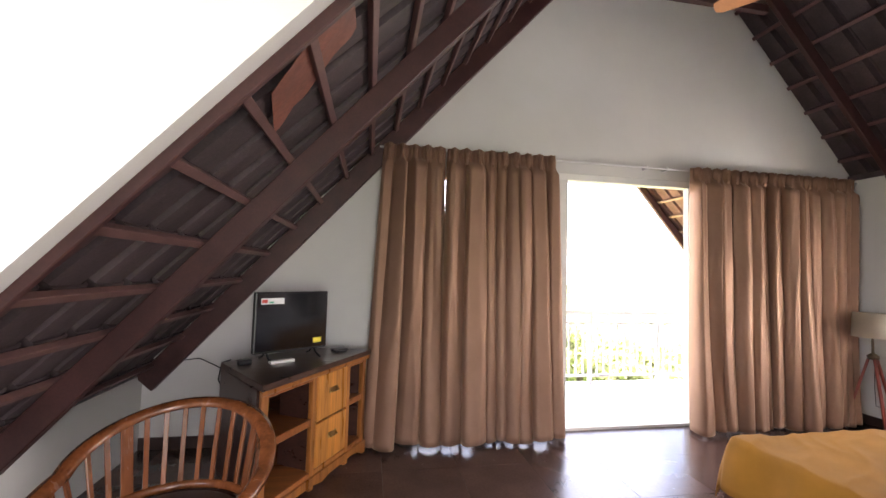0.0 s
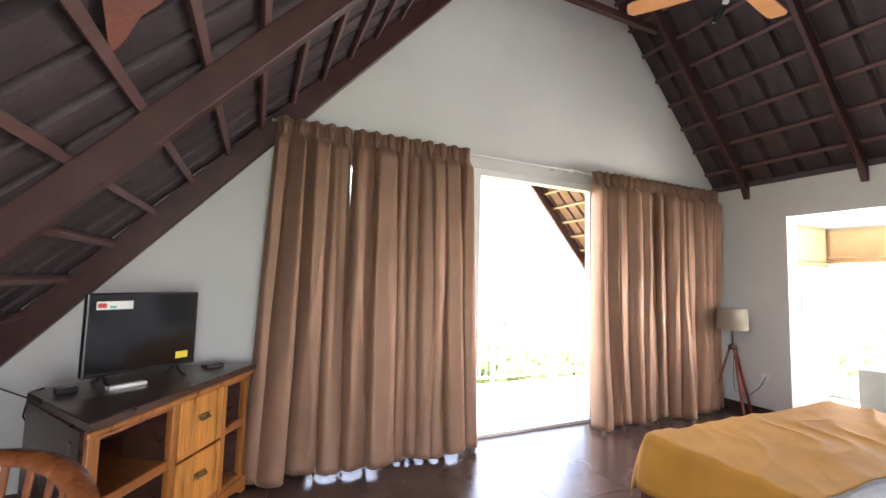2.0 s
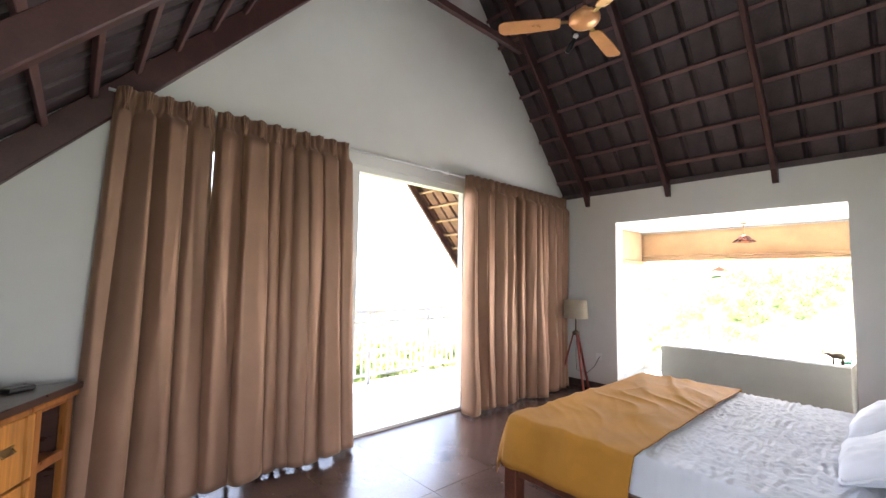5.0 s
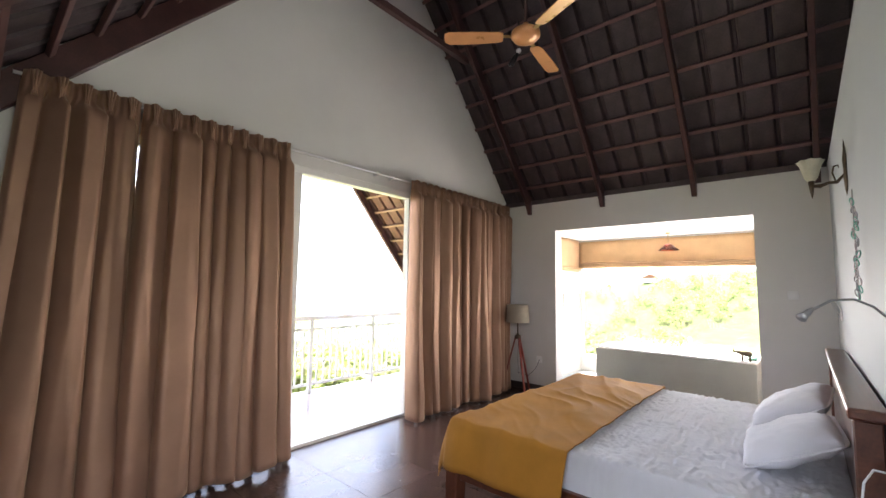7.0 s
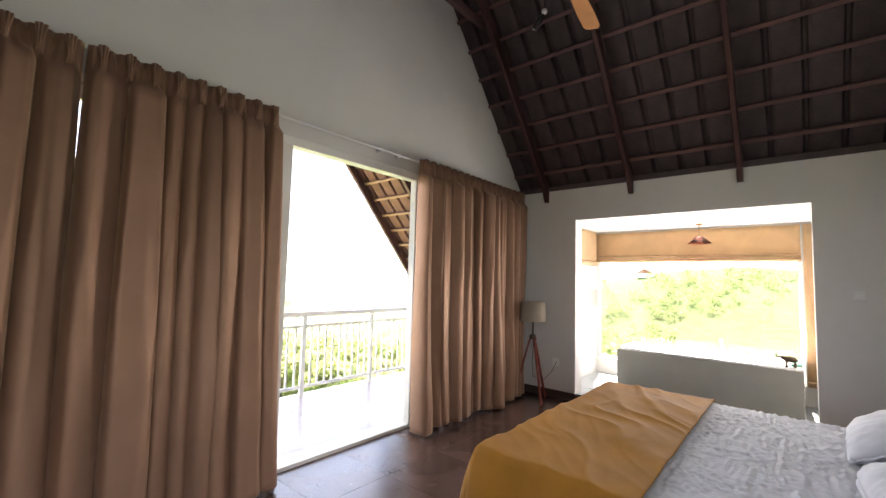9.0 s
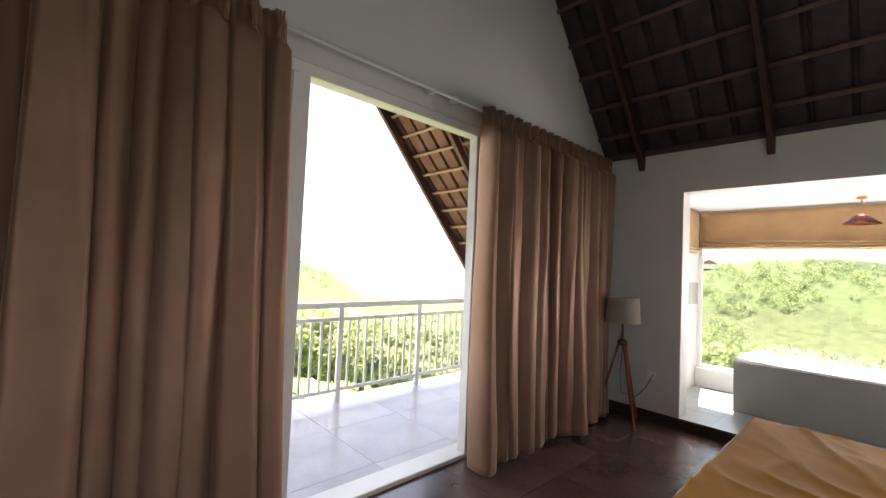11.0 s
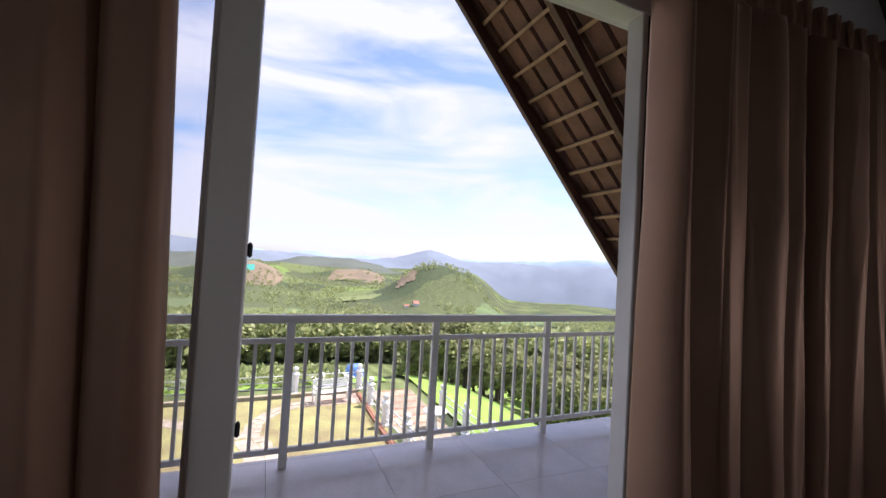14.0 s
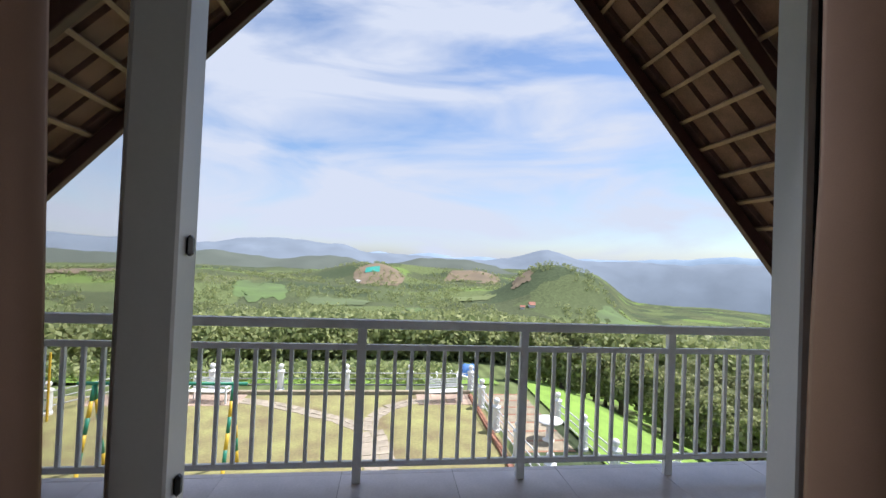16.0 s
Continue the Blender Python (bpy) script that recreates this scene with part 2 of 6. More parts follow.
def box(bm, lo, hi, bevel=0.0, m=None, seg=1):
    """A box between two corners, with its edges eased."""
    c = [(a + b) / 2 for a, b in zip(lo, hi)]
    s = [abs(b - a) for a, b in zip(lo, hi)]
    mt = Matrix.Translation(c) @ Matrix.Diagonal((*s, 1))
    r = bmesh.ops.create_cube(bm, size=1, matrix=(m @ mt) if m else mt)
    if bevel:
        es = list({e for v in r["verts"] for e in v.link_edges})
        bmesh.ops.bevel(bm, geom=es, offset=bevel, segments=seg, affect='EDGES', profile=0.5)
    return r["verts"]


def boxed(lo, hi, bevel=0.004, m=None, seg=1):
    bm = bmesh.new()
    box(bm, lo, hi, bevel, m, seg)
    return bm


def beam(bm, a, b, w, h, up=(0, 0, 1), bevel=0.004):
    """A bar from a to b, w across and h along up, with eased edges."""
    a, b = Vector(a), Vector(b)
    d = (b - a).normalized()
    side = d.cross(Vector(up)).normalized()
    u = side.cross(d)
    m = Matrix((side, d, u)).transposed().to_4x4()
    m.translation = (a + b) / 2
    ln = (b - a).length
    box(bm, (-w / 2, -ln / 2, -h / 2), (w / 2, ln / 2, h / 2), bevel, m)


def tube(bm, pts, r, seg=8, ends=True):
    """A round bar along pts; r is a number or one radius a point."""
    rs = r if isinstance(r, (list, tuple)) else [r] * len(pts)
    pts = [Vector(p) for p in pts]
    rings, ref = [], None
    for i, p in enumerate(pts):
        d = (pts[min(i + 1, len(pts) - 1)] - pts[max(i - 1, 0)]).normalized()
        if ref is None:
            ref = d.orthogonal().normalized()
        ref = (ref - d * ref.dot(d)).normalized()
        s = d.cross(ref)
        rings.append([bm.verts.new(p + rs[i] * (math.cos(2 * math.pi * k / seg) * ref + math.sin(2 * math.pi * k / seg) * s)) for k in range(seg)])
    for a, b in zip(rings, rings[1:]):
        for k in range(seg):
            bm.faces.new((a[k], a[(k + 1) % seg], b[(k + 1) % seg], b[k]))
    if ends:
        bm.faces.new(rings[0][::-1])
        bm.faces.new(rings[-1])


def lathe(bm, prof, seg=20, m=Matrix(), wave=None):
    """A turned shape from (radius, height) pairs."""
    rings = []
    for r, z in prof:
        rings.append([bm.verts.new(m @ Vector(((r + (wave(r, z, k / seg) if wave else 0)) * math.cos(2 * math.pi * k / seg), (r + (wave(r, z, k / seg) if wave else 0)) * math.sin(2 * math.pi * k / seg), z))) for k in range(seg)])
    for a, b in zip(rings, rings[1:]):
        for k in range(seg):
            bm.faces.new((a[k], a[(k + 1) % seg], b[(k + 1) % seg], b[k]))
    return rings


def sheet(bm, nu, nv, f):
    """A grid of points f(u, v), u and v from 0 to 1."""
    g = [[bm.verts.new(f(i / nu, j / nv)) for j in range(nv + 1)] for i in range(nu + 1)]
    for i in range(nu):
        for j in range(nv):
            bm.faces.new((g[i][j], g[i + 1][j], g[i + 1][j + 1], g[i][j + 1]))
    return g


def prism(bm, poly, z0, z1):
    """An upright block over a plan outline."""
    a = [bm.verts.new((x, y, z0)) for x, y in poly]
    b = [bm.verts.new((x, y, z1)) for x, y in poly]
    n = len(poly)
    bm.faces.new(a[::-1])
    bm.faces.new(b)
    for i in range(n):
        bm.faces.new((a[i], a[(i + 1) % n], b[(i + 1) % n], b[i]))


def wall_y(bm, y0, y1, poly):
    """A wall between y0 and y1 with the outline poly of (x, z)."""
    a = [bm.verts.new((x, y0, z)) for x, z in poly]
    b = [bm.verts.new((x, y1, z)) for x, z in poly]
    n = len(poly)
    bm.faces.new(a)
    bm.faces.new(b[::-1])
    for i in range(n):
        bm.faces.new((a[i], b[i], b[(i + 1) % n], a[(i + 1) % n]))


def smooth(t):
    t = max(0.0, min(1.0, t))
    return t * t * (3 - 2 * t)


def nz(x, y, z, s=1.0):
    return noise.noise(Vector((x * s, y * s, z * s)))

# ---- the plan ----
WX, GY, BY = 5.6, 4.3, 0.55                    # bath wall, gable wall, bed wall
RX, RZ = 2.98, 5.82                            # ridge
KR, KL = 1.16, 1.11                            # slopes
EAVE = 7.45                                    # how far the roof runs out over the balcony
LX = -1.75                                     # knee wall under the roof


def zr(x):
    return 2.78 + KR * (5.6 - x)


def zl(x):
    return 2.8 + KL * (x - 0.25)


def structure(name, label, category):
    return thing(name, (0, 0, 0), label, category, "", "structure")


# floors, tile by tile
def tiled(name, label, category, x0, x1, y0, y1, z, step, mat, sub, ox=0.0, oy=0.0, thick=0.012):
    fl = structure(name, label, category)
    part("bed", boxed((x0, y0, z - 0.2), (x1, y1, z - 0.0035), 0), sub, fl)
    cache = {}
    xs = sorted({x0, x1, *[ox + i * step for i in range(-40, 60) if x0 < ox + i * step < x1]})
    ys = sorted({y0, y1, *[oy + i * step for i in range(-40, 60) if y0 < oy + i * step < y1]})
    for a, b in zip(xs, xs[1:]):
        for c, d in zip(ys, ys[1:]):
            w, h = round(b - a, 3), round(d - c, 3)
            if w < 0.02 or h < 0.02:
                continue
            if (w, h) not in cache:
                cache[w, h] = done(boxed((-w / 2 + 0.0015, -h / 2 + 0.0015, -thick), (w / 2 - 0.0015, h / 2 - 0.0015, 0), 0), "tile", mat)
            t = new("tile", cache[w, h])
            t.parent = fl
            t.matrix_basis = pose((a + b) / 2, (c + d) / 2, z + random.uniform(-0.0004, 0.0004))
    return fl


# gable wall with the glazed opening
GX0, GX1, GZ1 = 0.42, 5.25, 2.6
g = structure("wall_gable", "white painted gable wall above the glazed doors", "wall")
bm = bmesh.new()
wall_y(bm, GY, GY + 0.22, [(-2.15, 0), (GX0, 0), (GX0, GZ1), (GX1, GZ1), (GX1, 0), (WX + 0.2, 0), (WX + 0.2, zr(WX + 0.2) + 0.05), (RX, RZ + 0.1), (-2.15, zl(-2.15) + 0.1)])
part("plaster", bm, M_WALL, g)

# bath wall with its wide opening
OY0, OY1, OZ0, OZ1 = 1.16, 3.46, 0.1, 2.32
w = structure("wall_bath", "white painted wall with a wide opening to the bath", "wall")
for lo, hi in (((WX, BY - 0.2, 0), (WX + 0.2, OY0, 2.78)), ((WX, OY1, 0), (WX + 0.2, GY, 2.78)), ((WX, OY0, OZ1), (WX + 0.2, OY1, 2.78)), ((WX, OY0, 0), (WX + 0.2, OY1, OZ0 - 0.012))):
    part("plaster", boxed(lo, hi, 0), M_WALL, w)

# added strip that carries the dark edge of the roof tiles lower
w = structure("trim", "dark strip added where the roof tiles meet the bath wall", "trim")
part("plate", boxed((WX - 0.022, BY + 0.005, 2.738), (WX - 0.002, GY - 0.005, 2.8), 0.003), M_RTILE, w)

# bed wall, and the plain walls that close the place behind
w = structure("wall_bed", "pale painted wall behind the bed", "wall")
bm = bmesh.new()
wall_y(bm, BY - 0.2, BY, [(1.55, 0), (WX, 0), (WX, zr(WX)), (1.55, zr(WX))])
part("plaster", bm, M_WALL_BED, w)
bm = bmesh.new()                               # the gable part above the eaves leans back
wall_y(bm, BY - 0.2, BY, [(1.55, zr(WX)), (WX, zr(WX)), (RX, RZ + 0.05), (1.55, zl(1.55) + 0.05)])
for v in bm.verts:
    v.co.y -= 0.17 * (v.co.z - zr(WX))
part("plaster", bm, M_WALL_BED, w)
w = structure("wall_passage", "white painted wall beside the passage", "wall")
part("plaster", boxed((1.55, -2.2, 0), (1.75, BY - 0.2, 3.6), 0), M_WALL, w)
# the opening is added out of view, to hold the fill lamp
w = structure("wall_back", "plain white back wall with an unseen opening added for fill light", "wall")
for lo, hi in (((-2.3, -2.4, 0), (-0.1, -2.2, 3.6)), ((1.2, -2.4, 0), (1.75, -2.2, 3.6)), ((-0.1, -2.4, 2.3), (1.2, -2.2, 3.6))):
    part("plaster", boxed(lo, hi, 0), M_WALL, w)
w = structure("wall_dormer", "white dormer side wall with a window opening", "wall")
for lo, hi in (((-2.3, -2.2, 0), (-2.1, -0.8, 3.6)), ((-2.3, 0.9, 0), (-2.1, 1.8, 3.6)), ((-2.3, -0.8, 0), (-2.1, 0.9, 1.1)), ((-2.3, -0.8, 2.7), (-2.1, 0.9, 3.6))):
    part("plaster", boxed(lo, hi, 0), M_WALL, w)
c = structure("ceiling", "plain white ceiling over the dormer", "ceiling")
part("board", boxed((-2.3, -2.4, 3.6), (1.75, 1.8, 3.7), 0), M_CEIL, c)
w = structure("wall_cheek", "white painted triangular dormer wall above the sloping roof", "wall")
bm = bmesh.new()
wall_y(bm, 1.72, 1.8, [(-2.1, zl(-2.1) - 0.02), (0.96, 3.6), (-2.1, 3.6)])
part("plaster", bm, M_WALL, w)
w = structure("wall_knee", "low white wall under the sloping roof", "wall")
part("plaster", boxed((LX - 0.15, 1.72, 0), (LX, GY, 0.62), 0), M_WALL, w)
w = structure("wall_knee_return", "low white wall closing the dormer", "wall")
part("plaster", boxed((-2.3, 1.72, 0), (LX - 0.15, 1.8, 0.6), 0), M_WALL, w)

# skirting
sk = structure("baseboard", "dark tile skirting along the walls", "skirting")
for lo, hi in (((WX - 0.012, OY1 + 0.0, 0), (WX, GY - 0.012, 0.1)), ((WX - 0.012, BY + 0.012, 0), (WX, OY1, 0.085)), ((LX, GY - 0.012, 0), (GX0, GY, 0.1)), ((1.55, BY, 0), (WX, BY + 0.012, 0.1))):
    part("skirting", boxed(lo, hi, 0.002), M_BASE, sk)

tiled("floor", "dark brown glossy square floor tiles", "floor", -2.1, WX, -2.2, GY + 0.02, 0.0, 0.6, M_TILE, M_GROUT, 0.25, 0.1)
tiled("floor_balcony", "pinkish grey balcony floor tiles", "floor", -2.6, 7.6, GY + 0.22, 6.5, -0.11, 0.8, M_BALC, M_GROUT, 0.62, 0.05)
tiled("floor_bath", "blue-grey tiles of the raised bath floor", "floor", WX, 7.35, 0.7, 3.85, OZ0, 0.6, M_BATH, M_GROUT, 0.0, 0.2)

# bath recess
w = structure("wall_recess", "white walls of the bath recess", "wall")
for lo, hi in (((WX + 0.2, 3.76, 0.1), (7.35, 3.95, 2.62)), ((WX + 0.2, 0.8, 0.1), (7.35, 1.0, 2.62)), ((7.15, 1.0, 0.1), (7.35, 1.22, 2.62)), ((7.15, 1.22, 2.3), (7.35, 3.76, 2.62)), ((7.15, 1.22, 0.1), (7.35, 3.76, 0.33))):
    part("plaster", boxed(lo, hi, 0), M_WALL, w)
c = structure("ceiling_bath", "white ceiling of the bath recess", "ceiling")
part("board", boxed((WX + 0.2, 0.8, 2.33), (7.15, 3.76, 2.42), 0), M_CEIL, c)


# ---- roof ----
def tile_mesh(mat, wid=0.25, ln=0.36):
    """One interlocking tile, seen from below: a shallow pan and a roll at one side."""
    bm = bmesh.new()
    prof = [(-0.5, 0.02), (-0.45, 0.055), (-0.37, 0.055), (-0.3, 0.004), (-0.05, 0.0), (0.2, 0.0), (0.42, 0.003), (0.5, 0.016)]
    rows = []
    for s, dz in ((-0.5, 0.0), (0.5, 0.022)):
        rows.append([bm.verts.new((s * ln, p * wid, q + dz)) for p, q in prof])
    top = [[bm.verts.new(v.co + Vector((0, 0, 0.013))) for v in r] for r in rows]
    for i in range(len(prof) - 1):
        bm.faces.new((rows[0][i], rows[0][i + 1], rows[1][i + 1], rows[1][i]))
        bm.faces.new((top[0][i + 1], top[0][i], top[1][i], top[1][i + 1]))
    for r, t in zip(rows, top):
        for i in range(len(prof) - 1):
            bm.faces.new((r[i + 1], r[i], t[i], t[i + 1]))
    return done(bm, "tile", mat)


def slope_frame(side):
    """Axes of a slope: down the roof, along y, and out through it; side 1 is right, -1 left."""
    k = KR if side > 0 else KL
    d = Vector((side, 0, -k)).normalized()
    return d, Vector((0, 1, 0)), Vector((side * k, 0, 1)).normalized()


def roof(side, label, reach):
    rf = structure("roof_right" if side > 0 else "roof_left", label, "roof")
    d, a, n = slope_frame(side)
    apex = Vector((RX, 0, RZ))
    step, wid = (0.352, 0.267) if side > 0 else (0.3235, 0.25)
    first = 0.262 if side > 0 else 0.105
    rows_n = int(reach / step)
    meshes = tile_mesh(M_RTILE, wid, step + 0.035), tile_mesh(M_RTILE_DAYLIT, wid, step + 0.035)
    rest = bmesh.new()
    lining = bmesh.new()
    y_in = -0.184 if side > 0 else 1.8
    for i in range(rows_n + 1):
        s = first - step / 2 + i * step
        c = apex + d * s + n * 0.045
        for j in range(60):
            y = y_in + wid * (j + 0.5)
            if y > EAVE:
                break
            m = Matrix((d, a, n)).transposed().to_4x4()
            m.translation = Vector((c.x, y, c.z)) + n * random.uniform(-0.003, 0.003)
            if y < GY and (side > 0 and c.z > 2.6 or side < 0 and c.z > 0.3):
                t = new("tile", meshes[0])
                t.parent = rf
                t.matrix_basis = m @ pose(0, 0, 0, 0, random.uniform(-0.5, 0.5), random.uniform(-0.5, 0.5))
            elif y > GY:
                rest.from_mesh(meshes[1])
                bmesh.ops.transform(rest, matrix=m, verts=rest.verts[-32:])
    outer = part("overhang_tiles", rest, M_RTILE_DAYLIT, rf)
    tagged(outer, kind="stuff")
    # closed deck above the tiles, so that no light leaks in
    y0, y1 = (-0.19, EAVE) if side > 0 else (1.8, EAVE)
    for u, v, far in ((y0, GY + 0.2, 4.3 if side > 0 else reach), (GY + 0.2, y1, reach + 0.15)):
        p = [apex + d * s + n * 0.145 for s in (-0.02, far)]
        bm = bmesh.new()
        beam(bm, (p[0] + p[1]) / 2 + a * u, (p[0] + p[1]) / 2 + a * v, (p[1] - p[0]).length, 0.03, n, 0)
        part("deck", bm, M_RTILE if v < EAVE else M_RTILE_DAYLIT, rf)
    # battens along the roof, from wall to wall and over the balcony
    for i in range(rows_n + 1):
        s = first + i * step
        c = apex + d * s + n * 0.022
        low = (side > 0 and c.z < 2.72) or (side < 0 and c.z < 0.35)
        spans = [(GY + 0.22, EAVE)] if low else [(y0, GY), (GY + 0.22, EAVE)]
        for u, v in spans:
            bm = bmesh.new()
            beam(bm, c + a * u, c + a * v, 0.04, 0.035, n, 0.003)
            part("batten", bm, M_BATTEN if u < GY else M_BATTEN_DAYLIT, rf)
    # rafters down the slope
    ys = (3.86, 2.77, 1.7, 0.63) if side > 0 else (4.26, 2.79)
    for y in ys:
        bm = bmesh.new()
        if side > 0:
            e = (5.58 - RX) / d.x
        else:
            e = (RX - LX - 0.01) / -d.x
        h = 0.12 if side > 0 else 0.125
        lift = 0.045 if y > 4 else 0.005        # the one on the gable wall closes up to the tiles
        beam(bm, apex + d * 0.02 + a * y - n * (h / 2 - lift / 2), apex + d * e + a * y - n * (h / 2 - lift / 2), 0.048 if side > 0 else 0.07, h + lift, n, 0.006)
        part("rafter", bm, M_RAFT, rf)
        if side > 0:
            end = apex + d * e - n * 0.18
            bm = bmesh.new()
            wall_y(bm, y - 0.026, y + 0.026, [(5.597, end.z - 0.1), (5.597, end.z + 0.16), (5.48, end.z + 0.2), (5.5, end.z + 0.02), (5.56, end.z - 0.1)])
            part("rafter_tail", bm, M_RAFT, rf)
    for y in (5.05, 6.27, EAVE - 0.04):
        bm = bmesh.new()
        beam(bm, apex + d * 0.02 + a * y - n * 0.055, apex + d * (reach + 0.1) + a * y - n * 0.055, 0.07, 0.12, n, 0.006)
        part("rafter", bm, M_RAFT, rf)
    bm = bmesh.new()
    beam(bm, apex + a * (EAVE + 0.012) + n * 0.03, apex + d * (reach + 0.15) + a * (EAVE + 0.012) + n * 0.03, 0.022, 0.2, n, 0.004)
    part("barge_board", bm, M_BARGE, rf)
    return rf


roof(1, "dark tiled roof underside with red-brown rafters and battens", 7.6)
roof(-1, "dark tiled sloping roof underside with timber battens", 7.2)
# out of view: boarding added so that no sky light falls in here
rc = structure("roof_closing", "unseen dark boarding added to close the passage side of the ridge", "roof")
d, a, n = slope_frame(-1)
mid = Vector((RX, 0, RZ)) + d * 1.47 + n * 0.145
bm = bmesh.new()
beam(bm, mid - a * 0.19, mid + a * 1.8, 2.96, 0.03, n, 0)
part("boarding", bm, M_RTILE, rc)
rb = structure("ridge_beam", "dark timber ridge beam", "beam")
part("timber", boxed((RX - 0.06, 0.02, RZ - 0.26), (RX + 0.06, GY, RZ - 0.1), 0.006), M_RAFT, rb)
part("timber", boxed((RX - 0.06, GY + 0.22, RZ - 0.26), (RX + 0.06, EAVE, RZ - 0.1), 0.006), M_RAFT, rb)
for y in (3.86,):
    ct = structure("collar_tie", "dark red-brown timber collar tie", "beam")
    part("timber", boxed((1.6, y - 0.03, 4.28), (4.0, y + 0.03, 4.36), 0.005), M_RAFT, ct)

# trim where the dormer wall meets the sloping roof, and a loose sheet under the tiles
tr_ = structure("trim", "red-brown edge board along the sloping roof", "trim")
d, a, n = slope_frame(-1)
apex = Vector((RX, 0, RZ))
bm = bmesh.new()
beam(bm, apex + d * 3.0 + a * 1.815 - n * 0.0, apex + d * 7.0 + a * 1.815 - n * 0.0, 0.028, 0.07, n, 0.004)
part("board", bm, M_RAFT, tr_)
ps = thing("patch_sheet", (0, 0, 0), "torn red sheet tucked under the roof tiles", "sheet")
def patch_f(u, v):
    s = 4.4 + (0.46 + 0.08 * v) * u
    y = 1.84 + 0.22 * u + v * (0.28 + 0.03 * u + 0.04 * nz(u * 6, 0, 3))
    return apex + d * s + a * y + n * (0.036 + 0.004 * nz(u * 5, v * 5, 1))
bm = bmesh.new()
sheet(bm, 16, 6, patch_f)
ob = part("sheet", bm, M_SHEET, ps)
ob.modifiers.new("thickness", 'SOLIDIFY').thickness = 0.002

# ---- glazed doors ----
DY0, DY1 = GY + 0.018, GY + 0.075
def glazing(name, label, x0, x1, z0=0.0, z1=GZ1, y0=DY0, y1=DY1, stile=0.075, sill=0.075, head=0.075, axis=0, stile_b=None, pane=None):
    """A framed pane; axis 0 runs along x, 1 along y (then x0, x1 are y and y0, y1 are x)."""
    d = structure(name, label, "window")
    def bar(nm, a, b, c, e, mat=M_UPVC, inset=0.0):
        lo, hi = (a, y0 + inset, c), (b, y1 - inset, e)
        if axis:
            lo, hi = (y0 + inset, a, c), (y1 - inset, b, e)
        return part(nm, boxed(lo, hi, 0.005 if mat is M_UPVC else 0), mat, d)
    bar("stile", x0, x0 + stile, z0, z1)
    sb = stile if stile_b is None else stile_b
    bar("stile", x1 - sb, x1, z0, z1)
    bar("rail", x0 + stile, x1 - sb, z0, z0 + sill)
    bar("rail", x0 + stile, x1 - sb, z1 - head, z1)
    p = bar("pane", x0 + stile, x1 - sb, z0 + sill, z1 - head, pane or M_GLASS, (y1 - y0) / 2 - 0.004)
    p.visible_shadow = False
    return d


fr = structure("door_frame", "white frame round the glazed doors", "door frame")
part("head", boxed((GX0, GY + 0.005, GZ1 - 0.07), (GX1, GY + 0.11, GZ1), 0.004), M_UPVC, fr)
part("threshold", boxed((GX0, GY + 0.015, -0.02), (GX1, GY + 0.2, 0.03), 0.006), M_UPVC, fr)
for a, b in ((GX0, GX0 + 0.06), (1.97, 2.075), (3.475, 3.54), (GX1 - 0.06, GX1)):
    part("mullion", boxed((a, GY + 0.005, 0.03), (b, GY + 0.09, GZ1 - 0.07), 0.005), M_UPVC, fr)
part("seal", boxed((3.5, GY + 0.001, 0.04), (3.508, GY + 0.006, GZ1 - 0.08), 0), M_BLACK, fr, "black rubber seal")
for z in (0.98, 1.47, 2.2):
    h = part("hinge", boxed((2.075, GY + 0.035, z - 0.022), (2.088, GY + 0.055, z + 0.022), 0.006), M_BLACK, fr, "small dark hinge")
glazing("window_1", "closed white-framed glass door panel", GX0 + 0.06, 1.2, 0.03, GZ1 - 0.07)
glazing("window_2", "closed white-framed glass door panel", 1.2, 1.97, 0.03, GZ1 - 0.07, stile_b=0.014)
leaf = glazing("door_1", "white glazed door leaf with a pull handle and lock", 3.546, 4.4, 0.03, GZ1 - 0.07, stile=0.115)
glazing("window_3", "closed white-framed glass door panel", 4.4, GX1 - 0.06, 0.03, GZ1 - 0.07)
for z in (1.345, 1.19):
    bm = bmesh.new()
    tube(bm, [(3.585, DY0, z), (3.585, DY0 - 0.045, z), (3.605, DY0 - 0.058, z), (3.66, DY0 - 0.06, z), (3.7, DY0 - 0.052, z)], [0.012, 0.011, 0.012, 0.011, 0.009], 10)
    part("door_handle", bm, M_BRONZE, leaf, "dark lever handle", True)
part("lock_plate", boxed((3.566, DY0 - 0.007, 1.08), (3.604, DY0, 1.39), 0.004), M_GREYMETAL, leaf)
bm = bmesh.new()
tube(bm, [(3.585, DY0 - 0.006, 1.125), (3.585, DY0 - 0.025, 1.125)], 0.014, 10)
part("lock_cylinder", bm, M_BRONZE, leaf)
part("seal", boxed((3.5405, DY0 + 0.004, 0.04), (3.5455, DY1 - 0.01, GZ1 - 0.08), 0), M_BLACK, leaf, "black rubber seal")


